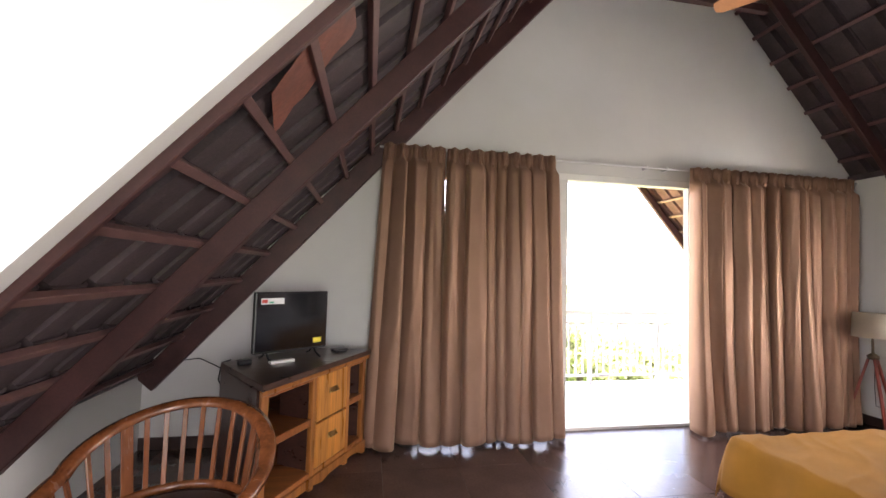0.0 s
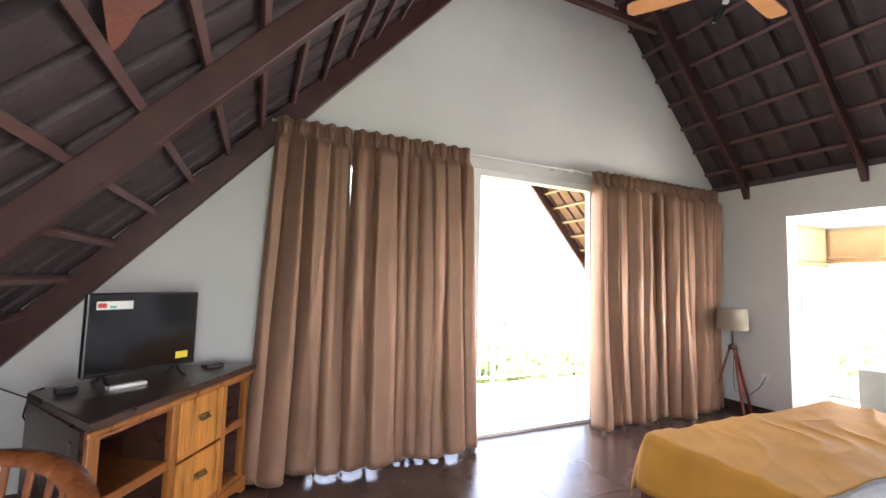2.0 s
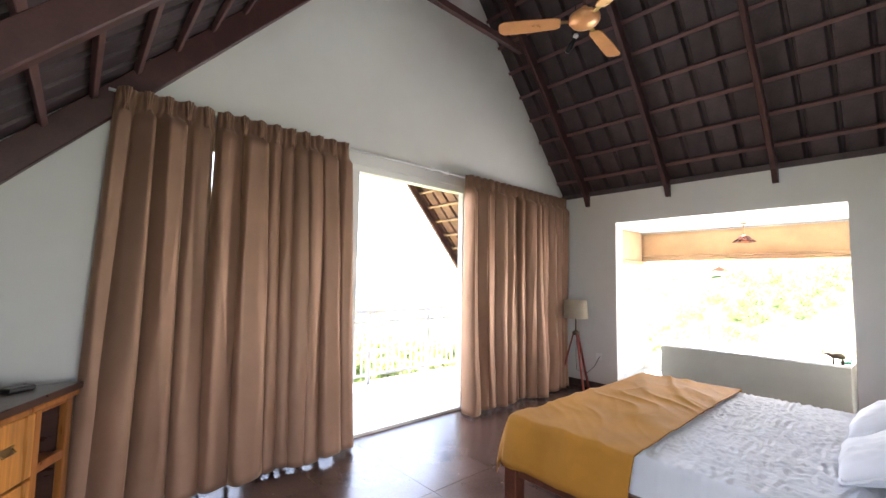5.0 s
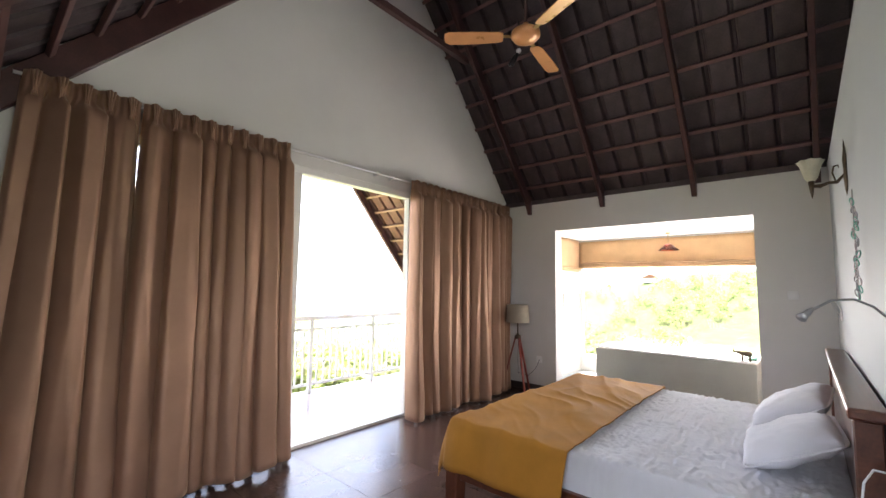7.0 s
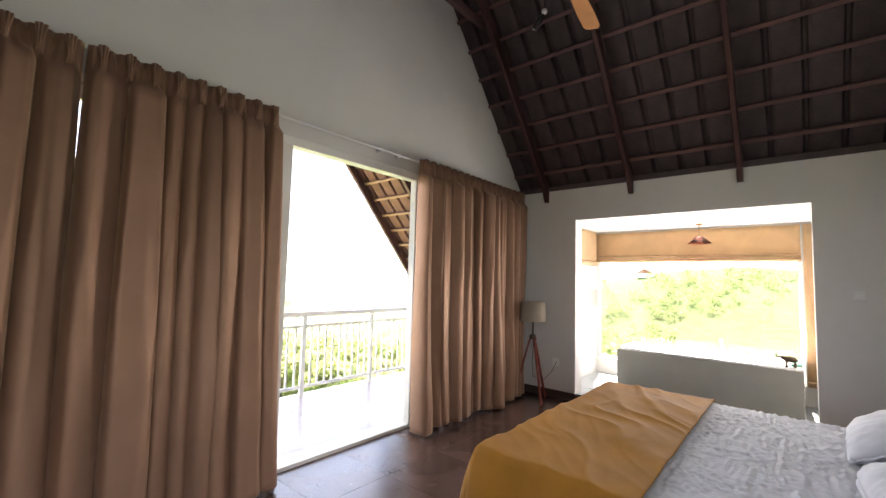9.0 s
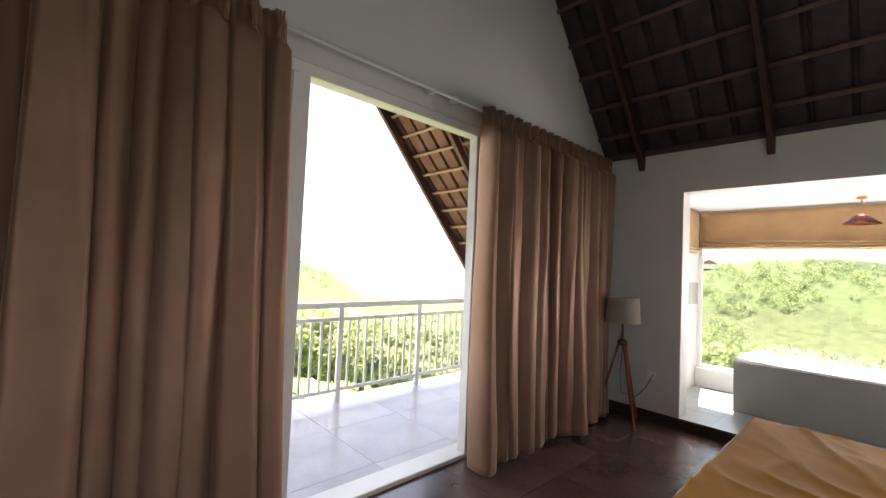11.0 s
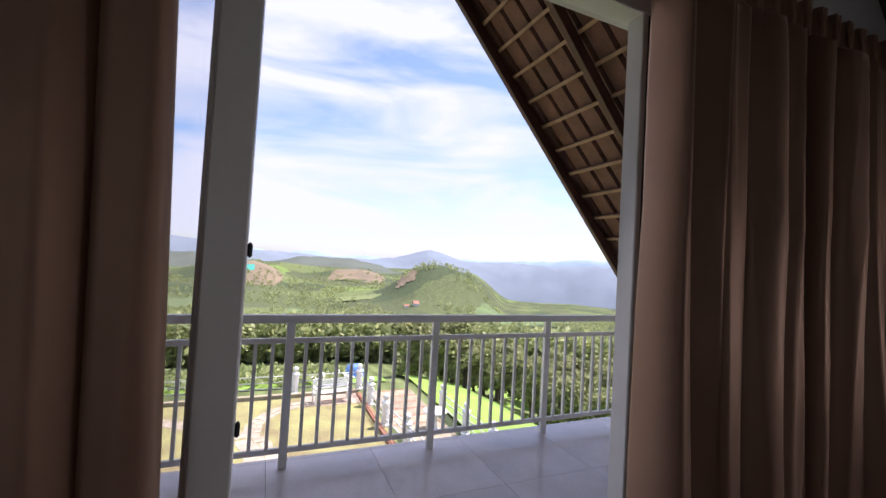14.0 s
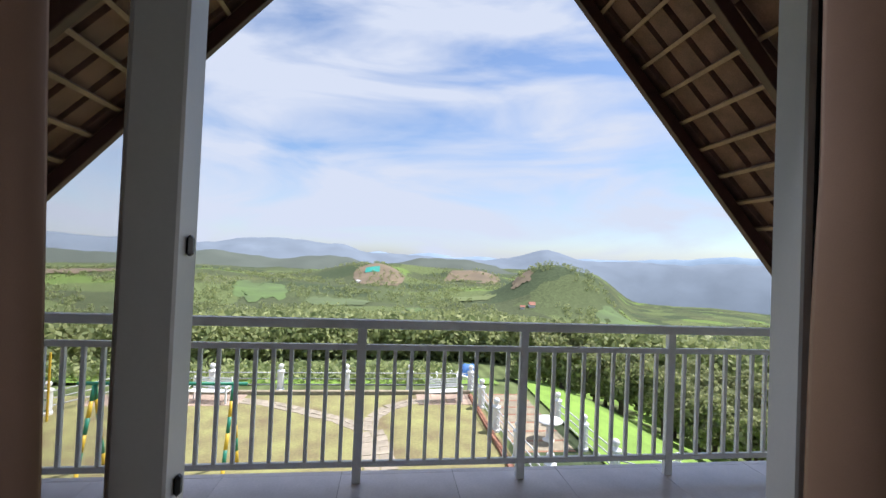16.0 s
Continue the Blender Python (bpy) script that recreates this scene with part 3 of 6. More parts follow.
# ---- curtains ----
def curtain(xa, xb, z1, folds, seed, flare_l=0.0, flare_r=0.0, curl=0.0):
    """A pinch-pleated curtain from xa to xb: a gathered heading, and rounded folds that swell and drift towards the hem."""
    rnd = random.Random(seed)
    c = thing("curtain", ((xa + xb) / 2, 4.14, 0), "floor-length brown satin curtain with a pinch-pleated heading", "curtain", "curtains over the glazed doors")
    cx, wdt = (xa + xb) / 2, xb - xa
    pleats = round(wdt / 0.115)
    widths = [rnd.choice((0.6, 0.8, 1.0, 1.2, 1.5)) * rnd.uniform(0.85, 1.15) for _ in range(folds)]
    edges = [0.0]
    for q in widths:
        edges.append(edges[-1] + q / sum(widths))
    deep = [rnd.uniform(0.06, 0.1) * (0.75 + 0.35 * q) for q in widths]
    lean = [rnd.choice((-1, -0.6, 0.3, 0.8)) for _ in widths]
    hem = [rnd.uniform(-0.014, 0.02) for _ in widths]
    drift = [rnd.uniform(-1, 1) for _ in widths]

    def f(u, v):
        z = 0.035 + v * (z1 - 0.035)
        head = smooth((v - 0.925) / 0.04)
        spread = (1 - v) ** 0.8
        x = xa + wdt * u - cx + spread * (flare_r * u - flare_l * (1 - u))
        w = min(0.9999, max(0.0, u + (0.045 / wdt) * nz(u * wdt * 4, v * 1.1, seed) * math.sin(math.pi * u) * (1.1 - 0.6 * v)))
        k = max(0, min(folds - 1, next((i - 1 for i in range(1, folds + 1) if w < edges[i]), folds - 1)))
        t = (w - edges[k]) / (edges[k + 1] - edges[k])
        a = deep[k] * (0.62 + 0.5 * (1 - v) ** 0.8 + 0.2 * drift[k] * math.sin(2.6 * v + k))
        pk = 0.5 + 0.22 * lean[k] * (0.5 + 0.5 * v)
        r = math.sin(0.5 * math.pi * (t / pk if t < pk else (1 - t) / (1 - pk))) ** 1.25
        y = 0.065 - 1.9 * a * r + 0.022 * nz(u * wdt * 2.5, v * 1.3, seed + 5)
        q = (u * pleats + 0.35 * nz(u * wdt * 6, v * 0.9, seed + 14)) % 1.0
        y -= (0.034 * (0.35 + 0.65 * v) * max(0.0, 1 - abs(q - 0.5) * 3.4) ** 1.4 + 0.006 * math.sin(3 * math.pi * t + k)) * (1 - head)
        pinch = (0.5 + 0.5 * math.cos(2 * math.pi * (u * pleats - 0.5))) ** 2.2
        y += head * (0.03 - 0.028 * pinch - 0.009 * math.cos(6 * math.pi * (u * pleats - 0.5)) - y)
        x -= 0.5 * a * math.sin(2 * math.pi * t) * (1 - head)
        y += 0.0025 * nz(u * wdt * 22, v * 2.5, seed + 9) + 0.004 * nz(u * wdt * 9, v * 7, seed + 3) * (1 - v)
        y -= (1 - head) * (0.02 * (1 - abs(nz(u * wdt * 8 + 0.6 * v, v * 0.7, seed + 20))) ** 7 + 0.008 * (1 - abs(nz(u * wdt * 21, v * 1.6, seed + 31))) ** 6)
        y -= curl * math.exp(-(u / 0.03) ** 2)
        if v > 0.985:
            z += 0.009 * (pinch - 0.4) + 0.008 * nz(u * wdt * 14, 0, seed)
        if v < 0.02:
            z += hem[k]
        return (x, min(y, 0.12), z)

    nu = pleats * 26
    bm = bmesh.new()
    sheet(bm, nu, 56, f)
    ob = part("drop", bm, M_CURT, c, "", True)
    ob.modifiers.new("thickness", 'SOLIDIFY').thickness = 0.003
    bm = bmesh.new()
    sheet(bm, nu, 3, lambda u, v: tuple(Vector(f(0.03 + 0.94 * u, v * 0.05)) + Vector((0, 0.015, -0.004 if v < 0.05 else 0))))
    part("lining", bm, M_LINING, c, "white lining showing at the hem", True)
    for i in range(pleats):
        u = (i + 0.5) / pleats
        x, y, z = f(u, 0.968)
        bm = bmesh.new()
        for k in (-1, 0, 1):
            s_ = rnd.uniform(-0.003, 0.003)
            tube(bm, [(x + k * 0.012 + s_, y - 0.012 - 0.006 * (k == 0), z - 0.075), (x + k * 0.007, y - 0.017, z - 0.04), (x + k * 0.009, y - 0.016 - 0.005 * (k == 0), z), (x + k * 0.017 + s_, y - 0.014, z + 0.078 + s_)], [0.004, 0.0055, 0.006, 0.008], 6)
        part("pleat", bm, M_CURT, c, "", True)
    return c


curtain(0.19, 0.767, 2.72, 4, 3, 0.1, 0.02)
curtain(0.782, 1.872, 2.72, 8, 7, 0.02, 0.085)
curtain(3.385, 5.47, 2.72, 15, 11, 0.015, -0.1, 0.0)
rod = thing("curtain_rail", (2.9, 4.22, 2.7), "thin white curtain rail on the gable wall", "curtain rail")
bm = bmesh.new()
tube(bm, [(-2.75, 0, 0), (2.7, 0, 0)], 0.012, 8)
part("track", bm, M_WHITE, rod, "", True)
for x in (-2.6, -1.2, 0.02, 0.25, 1.4, 2.6):
    part("bracket", boxed((x - 0.012, -0.012, -0.018), (x + 0.012, 0.08, 0.02), 0.003), M_WHITE, rod)

# ---- balcony railing ----
rail = thing("balcony_railing", (0, 6.34, -0.11), "white painted steel balcony railing with upright bars", "railing")
P0, PS = 1.17, 1.16
for i in range(-4, 7):
    x = P0 + PS * i
    part("post", boxed((x - 0.03, -0.02, 0), (x + 0.03, 0.02, 1.06), 0.003), M_STEEL_W, rail)
    if i < 6:
        part("mid_rail", boxed((x + 0.03, -0.014, 0.91), (x + PS - 0.03, 0.014, 0.95), 0.003), M_STEEL_W, rail)
        part("low_rail", boxed((x + 0.03, -0.014, 0.11), (x + PS - 0.03, 0.014, 0.15), 0.003), M_STEEL_W, rail)
        for k in range(1, 10):
            bx = x + PS * k / 10
            part("baluster", boxed((bx - 0.0125, -0.0125, 0.15), (bx + 0.0125, 0.0125, 0.91), 0.002), M_STEEL_W, rail)
part("top_rail", boxed((P0 - 4 * PS, -0.03, 1.06), (P0 + 6 * PS + 0.03, 0.03, 1.12), 0.004), M_STEEL_W, rail)

# ---- bed ----
bed = thing("bed", (3.51, BY + 0.03, 0), "reddish wooden double bed with a tall capped headboard", "bed")
BW, BL = 1.1, 2.15
part("headboard", boxed((-BW - 0.02, 0.02, 0.08), (BW + 0.02, 0.07, 1.0), 0.006), M_WOOD_BED, bed)
part("headboard_cap", boxed((-BW - 0.06, -0.02, 1.0), (BW + 0.06, 0.1, 1.045), 0.012, seg=2), M_WOOD_BED, bed)
for s in (-1, 1):
    part("leg", boxed((s * BW - 0.05, BL - 0.11, 0), (s * BW + 0.05, BL - 0.01, 0.33), 0.006), M_WOOD_BED, bed)
    part("leg", boxed((s * (BW - 0.01) - 0.05, 0.0, 0), (s * (BW - 0.01) + 0.05, 0.085, 1.0), 0.006), M_WOOD_BED, bed)
    part("side_rail", boxed((s * BW - 0.02, 0.1, 0.17), (s * BW + 0.02, BL - 0.11, 0.34), 0.005), M_WOOD_BED, bed)
bm = bmesh.new()
wall_y(bm, BL - 0.08, BL - 0.045, [(-BW + 0.05, 0.34), (-BW + 0.05, 0.1), (-BW + 0.16, 0.19), (0, 0.22), (BW - 0.16, 0.19), (BW - 0.05, 0.1), (BW - 0.05, 0.34)])
part("foot_rail", bm, M_WOOD_BED, bed)


MW = 1.06
mat_t = thing("mattress", (3.51, BY + 0.1, 0.34), "mattress under a rumpled white sheet", "mattress")
part("ticking", boxed((-MW + 0.02, 0.02, 0), (MW - 0.02, BL - 0.1, 0.17), 0.05, seg=3), M_SHEET_W, mat_t)
sh = thing("bed_sheet", (3.51, BY + 0.1, 0.52), "rumpled white cotton sheet with fine creases", "bed sheet")
def sheet_f(u, v):
    x = -MW - 0.05 + u * (2 * MW + 0.1)
    y = 0.0 + v * (BL - 0.1)
    ex = max(0, abs(x) - (MW - 0.03))
    z = 0.012 + 0.011 * (1 - abs(nz(x * 8 + 1.5 * nz(x * 3, y * 3, 1), y * 22, 4))) ** 3 + 0.006 * (1 - abs(nz(x * 20 + nz(x * 5, y * 5, 3), y * 14, 2))) ** 3 + 0.004 * nz(x * 40, y * 40, 1) - ex * 3.6
    z += 0.0028 * math.sin(150 * y + 26 * x * nz(y * 0.7, 1, 6) + 5.5 * nz(x * 5, y * 5, 12)) * smooth(0.55 + 1.5 * nz(x * 3.2, y * 3.2, 9))
    return (x, y, z)
bm = bmesh.new()
sheet(bm, 230, 230, sheet_f)
part("cloth", bm, M_SHEET_W, sh, "", True)

bl = thing("blanket", (3.5, 2.3, 0.547), "mustard yellow blanket folded across the bed's foot", "blanket")
def blanket_f(u, v):
    x = -1.26 + u * 2.41
    y = -0.47 + v * 0.98
    side = 1.13 if x < 0 else 1.05
    bend_x, bend_y = max(0, abs(x) - side), max(0, y - 0.38)
    w1 = x * 0.8 + y * 0.6
    w2 = y * 0.8 - x * 0.6
    z = 0.02 + 0.012 * nz(x * 2, y * 2.0, 8) + 0.018 * (1 - abs(nz(w1 * 0.8, w2 * 4.5 + nz(x * 2, y * 2, 2), 3))) ** 4 + 0.004 * (1 - abs(nz(w1 * 2 + 4, w2 * 8, 11))) ** 5 + 0.0012 * nz(w1 * 5, w2 * 16, 6)
    px, py = x, y
    z -= (max(2.9 * bend_y, 2.4 * bend_x) ** 2 + (0.5 * min(2.9 * bend_y, 2.4 * bend_x)) ** 2) ** 0.5
    both = min(1.0, 30 * min(bend_x, bend_y))
    if bend_y > 0:
        py = 0.38 + (0.14 - 0.04 * both) * math.tanh(bend_y * 9) + 0.03 * nz(x * 5, 0.3, 5) * min(1, bend_y * 12)
    if bend_x > 0:
        s = 1 if x > 0 else -1
        px = s * (side + (0.1 - 0.03 * both) * math.tanh(bend_x * 10)) + 0.015 * math.sin(y * 17) * min(1, bend_x * 14)
    return (px, py, z)
bm = bmesh.new()
sheet(bm, 150, 80, blanket_f)
ob = part("cloth", bm, M_BLANKET, bl, "", True)
ob.modifiers.new("thickness", 'SOLIDIFY').thickness = 0.006

# ---- corner television cabinet ----
FL, FR, BKL, BKR = Vector((-0.5, 3.03)), Vector((0.1, 4.08)), Vector((-0.92, 3.65)), Vector((-0.42, 4.2))
CH = 0.86
cab = thing("tv_cabinet", (0, 0, 0), "honey wood cabinet with a dark top, drawers and open shelves", "cabinet")
fd = (FR - FL).normalized()
fn = Vector((fd.y, -fd.x))
ax = Matrix(((fd.x, -fn.x, 0, FL.x), (fd.y, -fn.y, 0, FL.y), (0, 0, 1, 0), (0, 0, 0, 1)))   # local x along the front, y into the cabinet
FWD = (FR - FL).length
def cabbox(name, lo, hi, mat, bevel=0.004, parent=None, label=""):
    return part(name, boxed(lo, hi, bevel, ax), mat, parent or cab, label)
def cabprism(name, poly, z0, z1, mat):
    bm = bmesh.new()
    prism(bm, poly, z0, z1)
    bmesh.ops.bevel(bm, geom=bm.edges[:], offset=0.004, segments=1, affect='EDGES')
    return part(name, bm, mat, cab)
top = [FL - fd * 0.03 + fn * 0.03, FR + fd * 0.03 + fn * 0.03, BKR, BKL - fd * 0.02]
cabprism("top", [tuple(p) for p in top], CH - 0.04, CH, M_WOOD_DK)
inn = [FL - fn * 0.03, FR - fn * 0.03, BKR - fd * 0.03, BKL + fd * 0.03]
cabprism("bottom", [tuple(p) for p in inn], 0.09, 0.13, M_WOOD_X)
cabprism("shelf", [tuple(p) for p in inn], 0.46, 0.485, M_WOOD_X)
bm = bmesh.new()
beam(bm, (*(FL - fn * 0.02), 0.46), (*BKL, 0.46), 0.03, 0.72)
part("side_panel", bm, M_WOOD_DK, cab)
bm = bmesh.new()
beam(bm, (*(BKL + fd * 0.02), 0.46), (*BKR, 0.46), 0.02, 0.72)
part("back_panel", bm, M_WOOD_DK, cab)
bm = bmesh.new()
beam(bm, (*(FR - fn * 0.02), 0.46), (*BKR, 0.46), 0.03, 0.72)
part("side_panel", bm, M_WOOD_DK, cab)
x1, x2 = 0.44 * FWD, 0.76 * FWD
for a, b in ((0, 0.06), (x1 - 0.045, x1), (x2, x2 + 0.045), (FWD - 0.05, FWD)):
    cabbox("post", (a, 0, 0.0), (b, 0.04, CH - 0.04), M_WOOD_FR)
for a, b in ((0.06, x1 - 0.045), (x2 + 0.045, FWD - 0.05)):
    cabbox("front_rail", (a, 0.004, CH - 0.1), (b, 0.036, CH - 0.04), M_WOOD_X)
    cabbox("front_rail", (a, 0.004, 0.45), (b, 0.036, 0.5), M_WOOD_X)
    cabbox("plinth", (a, 0.004, 0.03), (b, 0.036, 0.13), M_WOOD_X)
cabbox("front_rail", (x1, 0.004, CH - 0.075), (x2, 0.036, CH - 0.04), M_WOOD_X)
cabbox("plinth", (x1, 0.004, 0.03), (x2, 0.036, 0.13), M_WOOD_FR)
cabbox("cornice", (-0.022, -0.022, CH - 0.075), (FWD + 0.022, 0.0, CH - 0.041), M_WOOD_FR, 0.008)
bm = bmesh.new()
scallop = [(0.0, 0.0), (0.05, 0.0), (0.1, 0.035), (0.2, 0.05), (0.42 * FWD, 0.04), (0.5 * FWD, 0.02), (0.58 * FWD, 0.04), (FWD - 0.2, 0.05), (FWD - 0.1, 0.035), (FWD - 0.05, 0.0), (FWD, 0.0), (FWD, 0.1), (0.0, 0.1)]
va = [bm.verts.new(ax @ Vector((p, -0.016, q))) for p, q in scallop]
vb = [bm.verts.new(ax @ Vector((p, -0.001, q))) for p, q in scallop]
bm.faces.new(va)
bm.faces.new(vb[::-1])
for i in range(len(scallop)):
    bm.faces.new((va[i], vb[i], vb[(i + 1) % len(scallop)], va[(i + 1) % len(scallop)]))
part("skirt", bm, M_WOOD_FR, cab, "scalloped skirt along the foot")
cabbox("partition", (x1 - 0.03, 0.04, 0.13), (x1 - 0.005, 0.3, CH - 0.04), M_WOOD_DK)
cabbox("partition", (x2 + 0.005, 0.04, 0.13), (x2 + 0.03, 0.24, CH - 0.04), M_WOOD_DK)
for z0, z1 in ((0.14, 0.445), (0.46, 0.78)):
    dr = cabbox("drawer", (x1 + 0.006, -0.006, z0), (x2 - 0.006, 0.03, z1), M_WOOD, 0.006, None, "honey wood drawer front")
    xc, zc = (x1 + x2) / 2, (z0 + z1) / 2 + 0.03
    part("handle_plate", boxed((xc - 0.055, -0.01, zc - 0.02), (xc + 0.055, -0.006, zc + 0.02), 0.002, ax), M_BRASS, dr, "aged brass plate")
    bm = bmesh.new()
    tube(bm, [ax @ Vector(p) for p in ((xc - 0.04, -0.01, zc + 0.005), (xc - 0.04, -0.028, zc - 0.012), (xc + 0.04, -0.028, zc - 0.012), (xc + 0.04, -0.01, zc + 0.005))], 0.004, 6)
    part("handle", bm, M_BRASS, dr, "aged brass bail handle", True)

# ---- television ----
tl, tr = Vector((-0.7, 3.57)), Vector((-0.226, 3.9))
td = (tr - tl).normalized()
tn = Vector((td.y, -td.x))
tm = Matrix(((td.x, -tn.x, 0, tl.x), (td.y, -tn.y, 0, tl.y), (0, 0, 1, CH), (0, 0, 0, 1)))
tv = thing("television", tm, "black flat television with paper stickers on its screen", "television")
TW = (tr - tl).length
part("casing", boxed((0, 0.004, 0.06), (TW, 0.05, 0.51), 0.008, seg=2), M_BLACK, tv)
part("screen", boxed((0.012, -0.001, 0.075), (TW - 0.012, 0.004, 0.5), 0), M_SCREEN, tv)
for x in (0.1, TW - 0.1):
    bm = bmesh.new()
    tube(bm, [(x, -0.09, 0.008), (x, -0.02, 0.03), (x, 0.03, 0.075), (x, 0.08, 0.03), (x, 0.14, 0.008)], 0.008, 6)
    part("foot", bm, M_BLACK, tv, "", True)
st = part("sticker", boxed((0.04, -0.003, 0.42), (0.21, -0.001, 0.465), 0), M_WHITE, tv, "white energy sticker")
part("print", boxed((0.045, -0.004, 0.43), (0.085, -0.003, 0.455), 0), M_RED, st)
part("print", boxed((0.1, -0.004, 0.428), (0.13, -0.003, 0.44), 0), M_TEALP, st)
part("sticker", boxed((TW - 0.12, -0.003, 0.105), (TW - 0.05, -0.001, 0.145), 0), M_YELLOW, tv, "yellow sticker")
part("set_top_box", boxed((0.09, -0.1, 0.0), (0.27, -0.05, 0.02), 0.004), M_WHITE, tv, "white set-top bar under the screen")

ad = thing("power_adapter", pose(*(tl - tn * 0.02 - td * 0.05), CH, 0, 0, 30), "black power adapter on the cabinet beside the television", "adapter")
part("body", boxed((-0.045, -0.03, 0), (0.045, 0.03, 0.035), 0.008, seg=2), M_BLACK, ad)
rm = thing("tv_remote", pose(-0.13, 4.02, CH, 0, 0, 35), "small black box on the cabinet", "box")
part("body", boxed((-0.06, -0.04, 0), (0.06, 0.04, 0.025), 0.008, seg=2), M_BLACK, rm)
cbl = thing("tv_cable", (0, 0, 0), "thin black cable hanging behind the cabinet", "cable")
bm = bmesh.new()
tube(bm, [(-0.86, 3.62, CH + 0.02), (-0.95, 3.72, CH - 0.02), (-0.98, 3.75, CH - 0.15), (-0.97, 3.9, 0.55), (-1.05, 4.1, 0.7), (-1.3, 4.26, 0.76), (-1.45, 4.28, 0.74)], 0.005, 6)
part("lead", bm, M_BLACK, cbl, "", True)

# ---- barrel-back chair ----
ch = thing("armchair", pose(-0.7, 2.32, 0), "orange-brown wooden barrel armchair with slatted back and dark seat", "armchair")
def ring_pt(a, r, z):
    return (r * math.cos(a), r * math.sin(a), z)
def rail_z(a):
    return 0.70 + 0.17 * max(0.0, math.sin(a)) ** 0.8
bm = bmesh.new()
prof = []
N = 44
def rail_at(i):
    """Centre, outward direction and height of the rail: straight arms at both ends of a half circle."""
    if i < 8 or i > N - 8:
        u = (8 - i) / 8 if i < 8 else (i - N + 8) / 8
        sx = 1 if i < 8 else -1
        return Vector((sx * (0.385 - 0.05 * u * u), -0.3 * u, 0)), Vector((sx, -0.15 * u, 0)).normalized(), 0.70 - 0.035 * u
    a = math.pi * (i - 8) / (N - 16)
    return Vector((0.385 * math.cos(a), 0.385 * math.sin(a), 0)), Vector((math.cos(a), math.sin(a), 0)), rail_z(a)
for i in range(N + 1):
    c_, o_, z = rail_at(i)
    w = 0.036 + 0.012 * max(0, o_.y)
    prof.append([bm.verts.new(c_ + o_ * dr + Vector((0, 0, z + dz))) for dr, dz in ((-w, -0.012), (-w * 0.6, 0.012), (0, 0.02), (w * 0.8, 0.01), (w, -0.01), (w * 0.4, -0.024), (-w * 0.5, -0.026))])
for p, q in zip(prof, prof[1:]):
    for k in range(7):
        bm.faces.new((p[k], p[(k + 1) % 7], q[(k + 1) % 7], q[k]))
bm.faces.new(prof[0])
bm.faces.new(prof[-1][::-1])
part("top_rail", bm, M_WOOD_CHAIR, ch, "curved polished top rail", True)
for i in range(13):
    a = radians(18 + 144 * i / 12)
    bm = bmesh.new()
    r0, r1 = Vector(ring_pt(a, 0.335, 0.5)), Vector(ring_pt(a, 0.38, rail_z(a) - 0.015))
    wide = 0.05 if i in (2, 10) else 0.022
    beam(bm, r0, r1, wide, 0.012, (math.cos(a), math.sin(a), 0.1), 0.002)
    part("slat", bm, M_WOOD_CHAIR, ch)
bm = bmesh.new()
tube(bm, [ring_pt(radians(-10 + 200 * i / 24), 0.335, 0.485) for i in range(25)], 0.022, 8)
part("back_rail", bm, M_WOOD_CHAIR, ch, "", True)
bm = bmesh.new()
r = bmesh.ops.create_cone(bm, cap_ends=True, segments=36, radius1=0.33, radius2=0.33, depth=0.05, matrix=pose(0, 0, 0.425))
bmesh.ops.bevel(bm, geom=bm.edges[:], offset=0.012, segments=2, affect='EDGES')
part("seat_frame", bm, M_WOOD_CHAIR, ch)
bm = bmesh.new()
lathe(bm, [(0.001, 0.5), (0.16, 0.498), (0.26, 0.49), (0.3, 0.47), (0.305, 0.45)], 32)
part("seat_cushion", bm, M_LEATHER, ch, "dark leather cushion", True)
for a in (35, 145, 215, 325):
    bm = bmesh.new()
    tube(bm, [ring_pt(radians(a), 0.27, 0.41), ring_pt(radians(a), 0.29, 0.2), ring_pt(radians(a), 0.31, 0.0)], [0.025, 0.022, 0.018], 10)
    part("leg", bm, M_WOOD_CHAIR, ch, "", True)
for sx in (-1, 1):
    bm = bmesh.new()
    tube(bm, [(sx * 0.3, -0.2, 0.42), (sx * 0.345, -0.25, 0.66)], 0.02, 8)
    part("arm_post", bm, M_WOOD_CHAIR, ch, "", True)
    for k in range(3):
        bm = bmesh.new()
        beam(bm, (sx * 0.325, -0.13 + 0.08 * k, 0.44), (sx * 0.378, -0.14 + 0.08 * k, 0.68), 0.024, 0.012, (1, 0, 0), 0.002)
        part("slat", bm, M_WOOD_CHAIR, ch)

